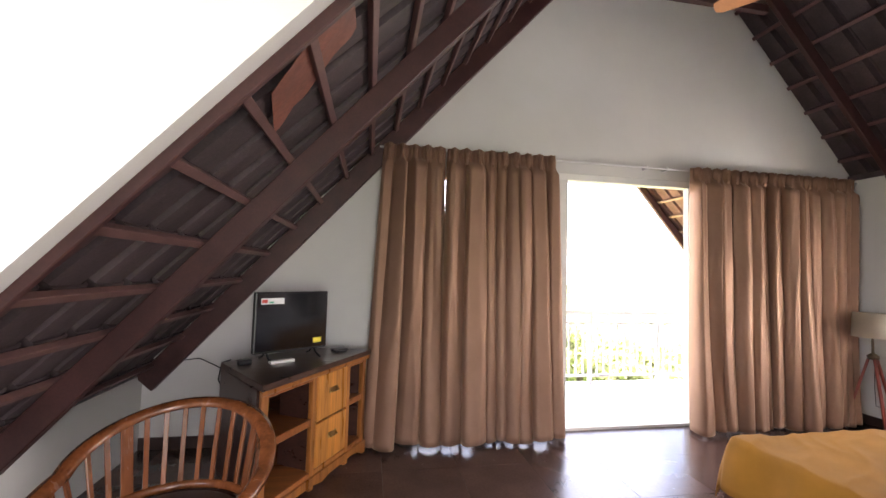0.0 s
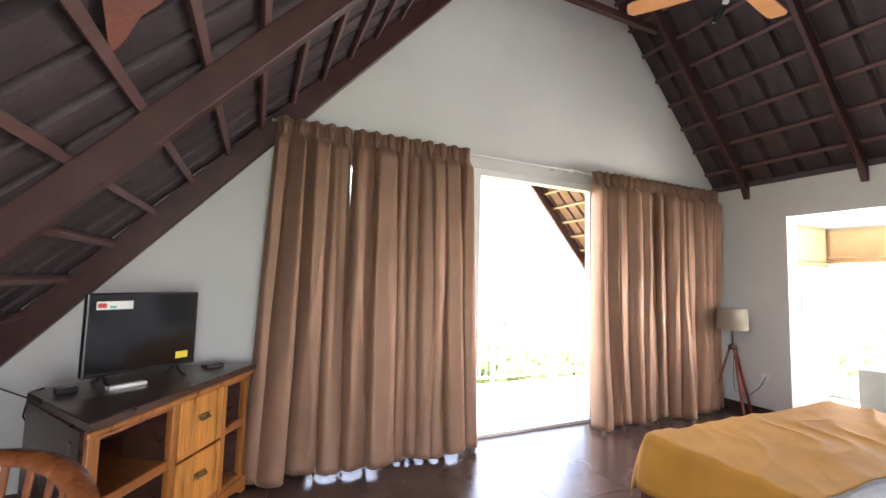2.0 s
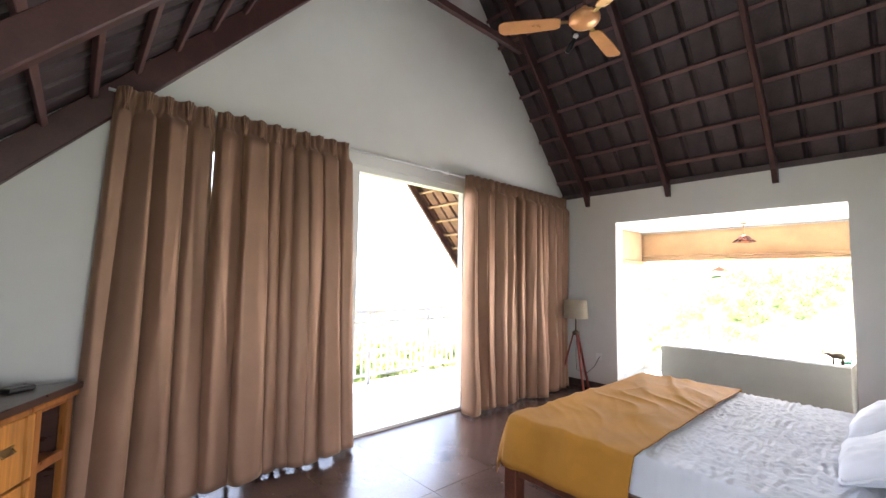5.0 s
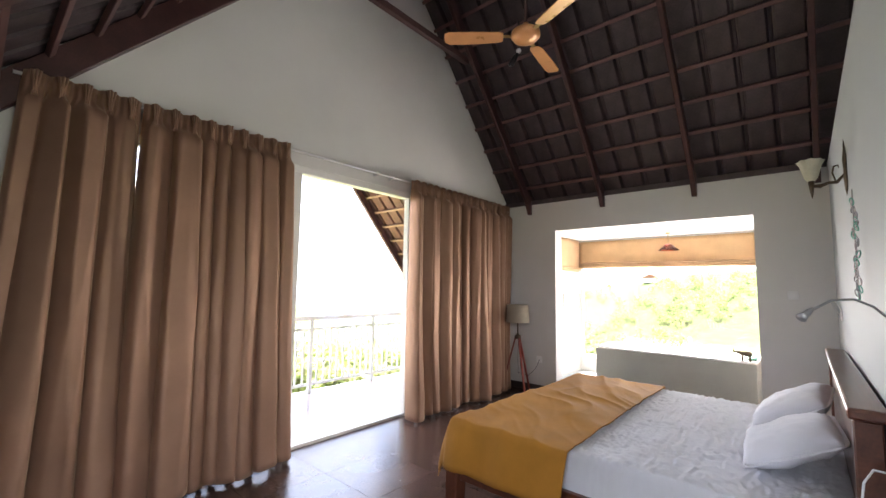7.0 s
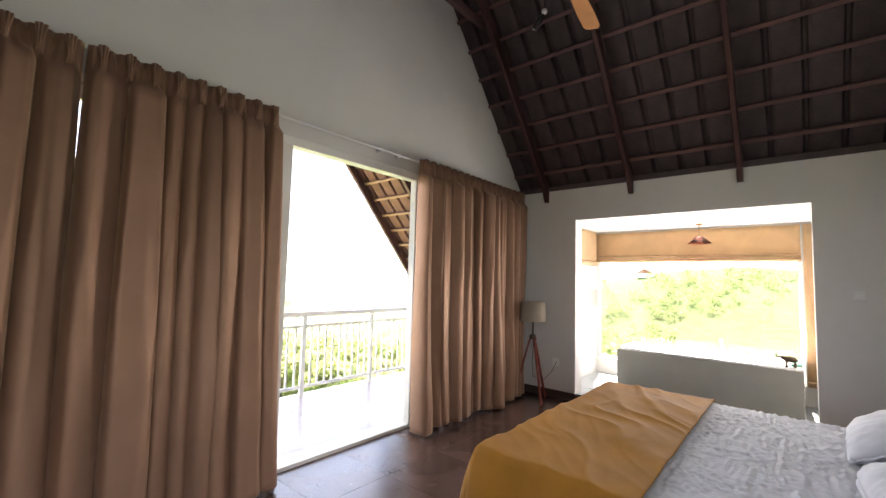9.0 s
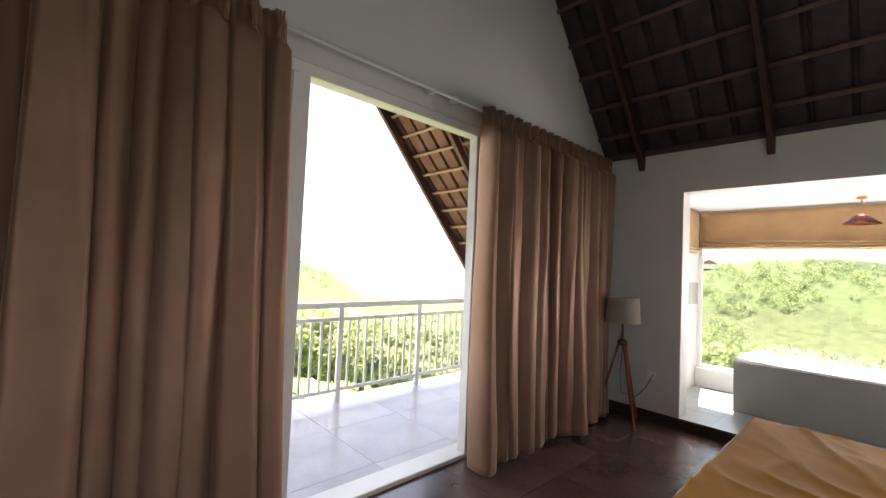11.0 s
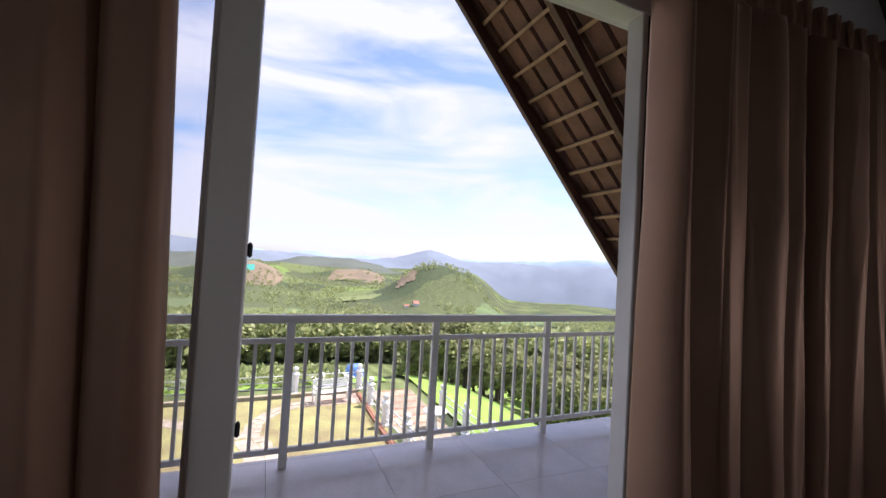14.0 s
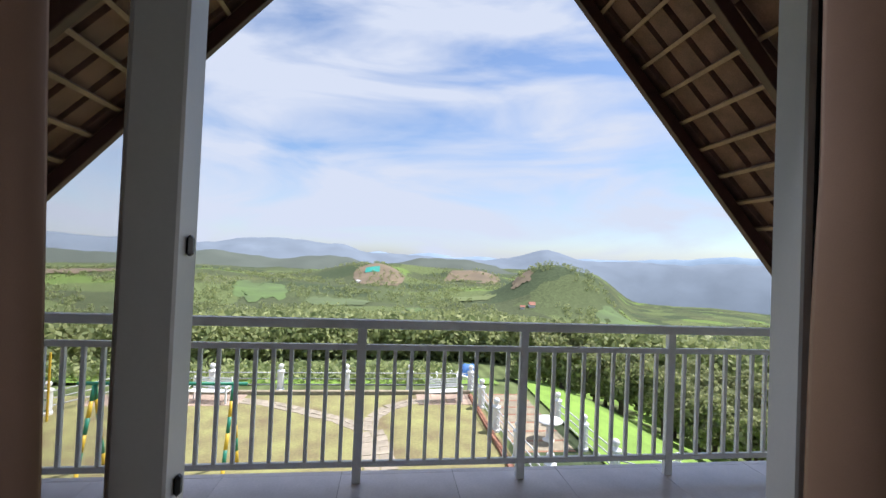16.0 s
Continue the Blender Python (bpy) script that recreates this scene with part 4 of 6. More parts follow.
# ---- pillows ----
def pillow(at, w, d, h, seed):
    p = thing("pillow", at, "plump white pillow with a flanged edge against the headboard", "pillow", "pillows on the bed")
    bm = bmesh.new()
    def f(sign):
        def g(u, v):
            x, y = (u - 0.5) * w, (v - 0.5) * d
            e = (1 - abs(2 * u - 1) ** 3.2) * (1 - abs(2 * v - 1) ** 3.2)
            pull = 1 - 0.07 * (abs(2 * v - 1) ** 2) * (abs(2 * u - 1) < 0.8) 
            z = sign * (h / 2) * max(0, e) ** 0.55
            z += 0.012 * nz(u * 7 + seed, v * 4, seed) * (e > 0.02) + sign * 0.016 * abs(nz(u * 13 + 3 * v, v * 7, seed + 2)) * (e > 0.02)
            return (x * pull, y * (1 - 0.05 * abs(2 * u - 1) ** 2), z)
        return g
    sheet(bm, 36, 28, f(1))
    sheet(bm, 36, 28, f(-1))
    bmesh.ops.remove_doubles(bm, verts=bm.verts, dist=0.0006)
    part("cover", bm, M_SHEET_W, p, "", True)
    bm = bmesh.new()
    def flange(k, q):
        a = 2 * math.pi * k
        c_, s_ = math.cos(a), math.sin(a)
        rr = (abs(c_) ** 8 + abs(s_) ** 8) ** (-1 / 8) * (0.92 + 0.13 * q)
        return (w / 2 * rr * c_, d / 2 * rr * s_, 0.012 * q * nz(c_ * 6, s_ * 6, seed) - 0.01 * q)
    sheet(bm, 96, 3, flange)
    fb = part("flange", bm, M_SHEET_W, p, "", True)
    fb.modifiers.new("thickness", 'SOLIDIFY').thickness = 0.004
    return p
pillow(pose(3.1, 0.88, 0.685, -27, 2, 3), 0.66, 0.45, 0.16, 1)
pillow(pose(3.98, 0.88, 0.69, -30, -2, -4), 0.68, 0.46, 0.17, 9)

# ---- ceiling fan ----
fan = thing("ceiling_fan", (2.89, 2.39, 3.52), "copper and cream three-bladed ceiling fan at rest", "ceiling fan")
bm = bmesh.new()
lathe(bm, [(0.001, -0.045), (0.06, -0.042), (0.1, -0.025), (0.118, 0.0), (0.115, 0.03), (0.09, 0.05), (0.05, 0.06), (0.03, 0.09), (0.022, 0.11)], 28)
part("motor", bm, M_FAN, fan, "", True)
bm = bmesh.new()
tube(bm, [(0, 0, 0.09), (0, 0, RZ - 0.26 - 3.52)], 0.013, 10)
part("down_rod", bm, M_RAFT, fan, "dark down rod", True)
for ang in (127, 247, 7):
    q = pose(0, 0, 0, 0, 0, ang)
    bm = bmesh.new()
    outline = [(0.18, -0.045), (0.22, -0.06), (0.45, -0.07), (0.62, -0.068), (0.655, -0.045), (0.66, 0), (0.655, 0.045), (0.62, 0.062), (0.45, 0.06), (0.22, 0.05), (0.18, 0.035)]
    rot = q @ pose(0, 0, 0, 11, 0, 0)
    t1 = [bm.verts.new(rot @ Vector((x, y, 0.004))) for x, y in outline]
    t0 = [bm.verts.new(rot @ Vector((x, y, -0.004))) for x, y in outline]
    bm.faces.new(t1)
    bm.faces.new(t0[::-1])
    for i in range(len(outline)):
        bm.faces.new((t0[i], t0[(i + 1) % len(outline)], t1[(i + 1) % len(outline)], t1[i]))
    bld = part("blade", bm, M_FAN, fan)
    bm = bmesh.new()
    beam(bm, q @ Vector((0.085, 0, 0.0)), q @ Vector((0.235, 0, 0.006)), 0.035, 0.008, bevel=0.002)
    part("blade_arm", bm, M_BRASS, bld)
sp = thing("spotlight", (4.062, 3.152, 4.227), "black spotlight with a white joint hanging under the roof", "spotlight")
bm = bmesh.new()
tube(bm, [(0, 0, 0.36), (0, 0, 0.02)], 0.009, 8)
part("stem", bm, M_BLACK, sp, "", True)
bm = bmesh.new()
bmesh.ops.create_icosphere(bm, subdivisions=3, radius=0.03)
part("joint", bm, M_WHITE, sp, "white ball joint", True)
bm = bmesh.new()
tube(bm, [(0, 0.01, -0.02), (-0.003, 0.035, -0.055), (-0.006, 0.06, -0.09), (-0.013, 0.104, -0.148)], [0.012, 0.026, 0.032, 0.03], 14)
part("lamp_head", bm, M_BLACK, sp, "", True)
bm = bmesh.new()
tube(bm, [(-0.013, 0.104, -0.148), (-0.014, 0.112, -0.16)], [0.022, 0.018], 14)
part("lens", bm, M_CHROME, sp, "", True)

# ---- wall sconce over the bed ----
sc = thing("wall_sconce", pose(3.55, BY, 2.24) @ Matrix.Diagonal((0.9, 0.78, 1, 1)), "ornate bronze wall sconce with a fluted glass bowl", "wall lamp")
bm = bmesh.new()
lathe(bm, [(0.002, -0.16), (0.018, -0.12), (0.03, -0.05), (0.024, 0.0), (0.034, 0.06), (0.02, 0.11), (0.012, 0.16), (0.002, 0.19)], 10, Matrix.Diagonal((1, 0.5, 1, 1)) @ pose(0, 0.02, 0))
part("wall_plate", bm, M_BRONZE, sc, "", True)
bm = bmesh.new()
tube(bm, [(0, 0.02, -0.03), (0, 0.06, -0.07), (0, 0.11, -0.07), (0, 0.16, -0.085), (0, 0.21, -0.08), (0, 0.215, -0.05)], [0.008, 0.012, 0.009, 0.013, 0.01, 0.012], 8)
tube(bm, [(0, 0.07, -0.06), (0, 0.085, -0.01), (0, 0.075, 0.03), (0, 0.05, 0.035), (0, 0.045, 0.015)], [0.006, 0.006, 0.006, 0.005, 0.003], 6)
tube(bm, [(0, 0.212, -0.05), (0, 0.212, -0.12), (0, 0.212, -0.16)], [0.022, 0.012, 0.003], 8)
part("arm", bm, M_BRONZE, sc, "", True)
bm = bmesh.new()
lathe(bm, [(0.022, -0.05), (0.042, -0.03), (0.052, 0.01), (0.064, 0.05), (0.084, 0.08), (0.081, 0.082), (0.06, 0.05), (0.047, 0.01), (0.038, -0.025)], 40, pose(0, 0.212, 0), lambda r, z, u: 0.07 * max(0, z + 0.03) * math.cos(16 * math.pi * u))
part("glass_bowl", bm, M_FROST, sc, "pale fluted glass bowl", True)

# hanging chain of coloured glass
cm_ = thing("glass_chain", (2.92, BY + 0.012, 1.96), "hanging chain of green and clear glass rings", "wall ornament")
M_GREENGLASS = surf("sea_green_glass", (0.25, 0.58, 0.48), 0.12, 0.1, 20, 60, 0)
M_CLEARGLASS = surf("pale_glass", (0.68, 0.64, 0.63), 0.12, 0.1, 20, 60, 0)
rnd = random.Random(5)
for i in range(26):
    z = -0.02 - 0.47 * i / 25
    x, y, tl_ = rnd.uniform(-0.016, 0.016), rnd.uniform(0.01, 0.026), rnd.uniform(-25, 25)
    bm = bmesh.new()
    q = pose(x, y, z, 0, tl_, rnd.uniform(-50, 50))
    tube(bm, [q @ Vector((0.009 * math.cos(k * math.pi / 6), 0, 0.019 * math.sin(k * math.pi / 6))) for k in range(13)], 0.003, 5, False)
    part("ring", bm, (M_GREENGLASS, M_CLEARGLASS, M_GREYMETAL)[(i * 7 + i // 3) % 3], cm_, "", True)
bm = bmesh.new()
tube(bm, [(0, 0.018, 0.04), (0.01, 0.02, -0.2), (0, 0.02, -0.5)], 0.003, 5)
part("cord", bm, M_GREYMETAL, cm_, "", True)

# reading lamp on a bent neck
rl = thing("reading_lamp", (2.2, BY, 1.42), "grey gooseneck reading lamp on the bed wall", "wall lamp")
bm = bmesh.new()
tube(bm, [(0.0, 0.012, -0.02), (-0.02, 0.05, 0.02), (-0.06, 0.1, 0.045), (-0.12, 0.16, 0.04), (-0.19, 0.215, 0.005)], 0.0045, 8)
part("neck", bm, M_GREYMETAL, rl, "", True)
bm = bmesh.new()
ax_ = Vector((-0.07, 0.05, -0.05)).normalized()
b0 = Vector((-0.185, 0.212, 0.01))
tube(bm, [b0, b0 + ax_ * 0.02, b0 + ax_ * 0.045, b0 + ax_ * 0.062], [0.006, 0.01, 0.012, 0.017], 14)
part("head", bm, M_GREYMETAL, rl, "", True)
part("wall_plate", boxed((-0.04, 0, -0.06), (0.04, 0.014, 0.04), 0.004), M_WHITE, rl)

def plate(name, label, at, cols, category):
    """A white socket or switch plate on a wall; its face looks along local -y."""
    s = thing(name, at, label, category)
    w = 0.045 * cols
    part("plate", boxed((-w, -0.008, -0.045), (w, 0, 0.045), 0.004), M_WHITE, s)
    for i in range(cols):
        x = -w + 0.045 + 0.09 * i
        part("rocker", boxed((x - 0.03, -0.012, -0.03), (x + 0.03, -0.008, 0.03), 0.002), M_WHITE, s)
    return s
plate("light_switch", "small white light switch on the wall", pose(WX, 0.87, 1.46, 0, 0, -90), 1, "light switch")
plate("wall_socket", "white wall socket above the headboard", pose(4.9, BY, 1.3, 0, 0, 180), 1, "socket")
plate("wall_socket", "small socket low on the wall beside the lamp", pose(WX, 3.72, 0.46, 0, 0, -90), 1, "socket")
pc = thing("power_cable", (4.9, BY, 1.3), "white cable looping from the socket", "cable")
bm = bmesh.new()
tube(bm, [(0, 0.014, 0), (-0.03, 0.05, 0.06), (-0.09, 0.07, 0.12), (-0.2, 0.05, 0.13), (-0.3, 0.02, 0.05)], 0.004, 6)
part("lead", bm, M_WHITE, pc, "", True)
wc = thing("charger_cable", (2.38, BY + 0.1, 0.75), "white charger cable by the headboard", "cable")
bm = bmesh.new()
tube(bm, [(-0.03, -0.09, 0.08), (-0.06, -0.03, 0.09), (-0.1, 0.0, 0.05), (-0.11, 0.02, -0.1), (-0.09, 0.04, -0.75)], 0.004, 8)
part("lead", bm, M_WHITE, wc, "", True)

# ---- tripod floor lamp ----
fl_ = thing("floor_lamp", (5.3, 3.9, 0), "tripod floor lamp with red-brown legs and a cream drum shade", "floor lamp")
M_LEG = wood("dark_red_lamp_wood", (0.2, 0.035, 0.02), 0.35, 0.25, 2, 0.3)
for ang in (115, 235, -15):
    bm = bmesh.new()
    c_, s_ = math.cos(radians(ang)), math.sin(radians(ang))
    beam(bm, (0.03 * c_, 0.03 * s_, 0.79), (0.24 * c_, 0.24 * s_, 0.0), 0.028, 0.022, (0, 0, 1), 0.004)
    part("leg", bm, M_LEG, fl_)
bm = bmesh.new()
lathe(bm, [(0.001, 0.76), (0.045, 0.765), (0.05, 0.8), (0.03, 0.82), (0.012, 0.83), (0.01, 1.02), (0.016, 1.03), (0.016, 1.08), (0.001, 1.085)], 16)
part("stem", bm, M_BRONZE, fl_, "", True)
bm = bmesh.new()
lathe(bm, [(0.165, 0.995), (0.15, 1.245), (0.147, 1.245), (0.162, 0.995), (0.165, 0.995)], 36)
part("shade", bm, M_LAMPSHADE, fl_, "cream cloth drum shade", True)
bm = bmesh.new()
for k in range(3):
    a = radians(120 * k)
    tube(bm, [(0, 0, 1.085), (0.15 * math.cos(a), 0.15 * math.sin(a), 1.235)], 0.003, 5)
part("shade_carrier", bm, M_BRONZE, fl_)
bm = bmesh.new()
tube(bm, [(0.02, 0.0, 0.78), (0.1, 0.06, 0.45), (0.05, 0.02, 0.28), (0.16, -0.08, 0.24), (0.25, -0.14, 0.33), (0.28, -0.2, 0.47)], 0.004, 6)
part("cable", bm, M_BLACK, fl_, "thin black cable", True)

# ---- bath ----
bt = thing("bathtub", (0, 0, OZ0), "white built-in bathtub in a painted surround", "bathtub")
TX0, TX1, TY0, TY1, TZ = 6.34, 7.15, 1.25, 3.18, 0.54
part("front_panel", boxed((TX0, TY0, 0), (TX0 + 0.08, TY1, TZ - 0.02), 0.006), M_TUBWALL, bt)
part("end_panel", boxed((TX0 + 0.08, TY0, 0), (TX1, TY0 + 0.08, TZ - 0.02), 0.006), M_TUBWALL, bt)
part("end_panel", boxed((TX0 + 0.08, TY1 - 0.08, 0), (TX1, TY1, TZ - 0.02), 0.006), M_TUBWALL, bt)
bm = bmesh.new()
def ring_at(i0, i1, j0, j1, z, n=10):
    """A rounded rectangle of points."""
    pts = []
    for k in range(40):
        a = 2 * math.pi * k / 40
        c_, s_ = math.cos(a), math.sin(a)
        q = 7.0
        rr = (abs(c_) ** q + abs(s_) ** q) ** (-1 / q)
        pts.append(bm.verts.new(((i0 + i1) / 2 + (i1 - i0) / 2 * rr * c_, (j0 + j1) / 2 + (j1 - j0) / 2 * rr * s_, z)))
    return pts
rs = [ring_at(TX0 - 0.005, TX1, TY0 - 0.005, TY1 + 0.005, TZ - 0.02), ring_at(TX0 - 0.005, TX1, TY0 - 0.005, TY1 + 0.005, TZ), ring_at(TX0 + 0.1, TX1 - 0.08, TY0 + 0.14, TY1 - 0.14, TZ), ring_at(TX0 + 0.12, TX1 - 0.1, TY0 + 0.18, TY1 - 0.18, TZ - 0.06), ring_at(TX0 + 0.17, TX1 - 0.15, TY0 + 0.3, TY1 - 0.35, TZ - 0.4)]
for a, b in zip(rs, rs[1:]):
    for k in range(40):
        bm.faces.new((a[k], a[(k + 1) % 40], b[(k + 1) % 40], b[k]))
bm.faces.new(rs[-1])
part("basin", bm, M_TUB, bt, "white enamel basin", True)
tap = thing("bath_tap", (6.98, 2.05, OZ0 + TZ), "chrome bath mixer tap with two handles", "tap")
bm = bmesh.new()
tube(bm, [(0, 0, 0), (0, 0, 0.13), (-0.02, 0, 0.17), (-0.07, 0, 0.18), (-0.12, 0, 0.15)], [0.018, 0.014, 0.012, 0.011, 0.012], 10)
part("spout", bm, M_CHROME, tap, "", True)
for s in (-1, 1):
    bm = bmesh.new()
    tube(bm, [(0, s * 0.1, 0), (0, s * 0.1, 0.06)], 0.014, 10)
    tube(bm, [(-0.03, s * 0.1, 0.06), (0.03, s * 0.1, 0.06)], 0.007, 8)
    part("tap_handle", bm, M_CHROME, tap, "", True)

el = thing("animal_figurine", pose(6.42, 1.36, OZ0 + TZ, 0, 0, 100), "small dark carved animal figurine on the tub's rim", "figurine")
bm = bmesh.new()
for x in (-0.04, 0.035):
    for y in (-0.018, 0.018):
        tube(bm, [(x, y, 0), (x, y, 0.06)], [0.011, 0.013], 8)
tube(bm, [(-0.065, 0, 0.075), (-0.04, 0, 0.085), (0, 0, 0.088), (0.04, 0, 0.09), (0.065, 0, 0.1), (0.09, 0, 0.11)], [0.012, 0.032, 0.035, 0.03, 0.022, 0.018], 10)
tube(bm, [(0.09, 0, 0.11), (0.115, 0, 0.1), (0.125, 0, 0.125), (0.12, 0, 0.15)], [0.018, 0.01, 0.007, 0.005], 8)
part("figure", bm, M_BRONZE, el, "", True)
tw = thing("green_towel", (6.6, 1.31, OZ0 + TZ), "small folded green cloth on the tub's rim", "cloth")
M_TOWEL = cloth("sea_green_cloth", (0.08, 0.28, 0.2), 0.05, 200, 0.3)
bm = bmesh.new()
sheet(bm, 12, 10, lambda u, v: ((u - 0.5) * 0.22, (v - 0.5) * 0.1, 0.012 + 0.07 * math.sin(math.pi * u) * (1 - v * 0.5) + 0.01 * nz(u * 8, v * 8, 2)))
ob = part("cloth", bm, M_TOWEL, tw, "", True)
ob.modifiers.new("thickness", 'SOLIDIFY').thickness = 0.01

glazing("window_4", "wide picture window beside the bathtub", 1.22, 3.76, 0.33, 2.3, 7.2, 7.25, 0.045, 0.04, 0.04, 1, pane=M_DIMPANE)

def roman_blind(at, w, h, folds, label):
    """A raised cloth blind along local x, with stacked folds at its foot."""
    b = thing("roman_blind", at, label, "blind", "cloth blinds in the bath recess")
    part("head_rail", boxed((-w / 2, -0.03, -0.03), (w / 2, 0.0, 0), 0.003), M_WHITE, b)
    bm = bmesh.new()
    def f(u, v):
        z = -h * v
        y = -0.035 - 0.006 * math.sin(v * math.pi) + 0.004 * nz(u * 9, v * 3, 4)
        return ((u - 0.5) * w, y, z)
    sheet(bm, 40, 8, f)
    ob = part("cloth", bm, M_BLIND, b, "", True)
    ob.modifiers.new("thickness", 'SOLIDIFY').thickness = 0.003
    for i in range(folds):
        bm = bmesh.new()
        z0 = -h + 0.008 + 0.03 * i
        def g(u, v):
            a = math.pi * (v * 1.6 - 0.3)
            return ((u - 0.5) * (w + 0.006), -0.04 - (0.03 + 0.006 * i) * math.sin(a), z0 + 0.055 * v - 0.05 + 0.003 * nz(u * 8, i, 3))
        sheet(bm, 40, 8, g)
        ob = part("fold", bm, M_BLIND, b, "", True)
        ob.modifiers.new("thickness", 'SOLIDIFY').thickness = 0.003
    return b
roman_blind(pose(7.13, 2.485, 2.3, 0, 0, -90), 2.5, 0.42, 3, "golden cloth blind half raised over the picture window")
roman_blind(pose(6.62, 3.755, 2.32, 0, 0, 0), 0.85, 0.5, 2, "golden cloth blind raised on the recess wall")
roman_blind(pose(7.145, 1.1, 2.3, 0, 0, -90), 0.22, 1.93, 2, "narrow golden cloth blind let down beside the picture window")

pd = thing("pendant_lamp", (6.75, 2.25, 2.33), "small coral glass pendant lamp with petal shade", "pendant lamp")
M_CORAL = glass("coral_glass", (1.0, 0.5, 0.4), 0.15, 1.5, 0.92)
bm = bmesh.new()
lathe(bm, [(0.001, -0.02), (0.035, -0.018), (0.04, 0.0)], 16)
tube(bm, [(0, 0, -0.02), (0, 0, -0.17)], 0.005, 6)
part("rod", bm, M_BRASS, pd, "", True)
bm = bmesh.new()
lathe(bm, [(0.02, -0.16), (0.05, -0.175), (0.09, -0.22), (0.135, -0.26), (0.13, -0.262), (0.085, -0.225), (0.045, -0.182)], 40, Matrix(), lambda r, z, u: 0.22 * r * max(0, -z - 0.17) * 5 * math.cos(10 * math.pi * u))
part("petal_shade", bm, M_CORAL, pd, "coral glass petals", True)

sh_ = thing("wall_niche_panel", (6.9, 3.755, 1.22), "narrow grey-green glass panel on the recess wall", "wall panel")
part("panel", boxed((-0.42, -0.012, -0.08), (0.25, 0, 0.19), 0.003), M_TUBWALL, sh_)

# ---- land ----
OX, OY = 2.5, 3.4


def hump(az, r, a, d, wa, wd, h):
    da = (az - a + 180) % 360 - 180
    return h * math.exp(-(da / wa) ** 2 - ((r - d) / wd) ** 2)


def gorge(az):
    """How far the valley drops away, by direction: it is deep between the near hill and the house's side."""
    return smooth((az - 27) / 6) * smooth((74 - az) / 10)


def land(x, y):
    """Height of the ground: a level terrace round the house, a lawn that falls away, then a valley with hills."""
    dx, dy = max(-14 - x, 0, x - 8.9), max(-25 - y, 0, y - 22.6)
    d = math.hypot(dx, dy)
    if d == 0:
        return -4.6
    r = math.hypot(x - OX, y - OY)
    az = math.degrees(math.atan2(x - OX, y - OY))
    z = -4.6 - 4.2 * smooth(d / 13) - 14 * smooth((r - 30) / 90) - 14 * smooth((r - 90) / 140) - 13 * smooth((r - 190) / 220) - 12 * smooth((r - 500) / 700)
    z += 7 * noise.fractal(Vector((x / 150, y / 150, 0.3)), 1.0, 2.0, 4) * smooth((r - 40) / 150)
    z -= 150 * smooth((r - 330) / 520) * gorge(az)
    for h in ((20, 520, 4.4, 90, 30), (25, 530, 5, 110, 26), (31, 545, 6, 110, 15), (38, 600, 9, 130, 12), (-16, 640, 12, 150, 10), (-1.2, 880, 4.2, 120, 33),
              (-1, 1150, 4.5, 160, 30), (11.5, 1080, 5, 120, 32), (-6.5, 980, 4, 120, 20), (4.5, 1180, 4, 120, 24), (-33, 760, 14, 180, 16), (84, 330, 26, 120, 54), (62, 470, 11, 120, 20), (125, 400, 25, 160, 50), (-75, 500, 30, 200, 45)):
        z += hump(az, r, *h)
    return z


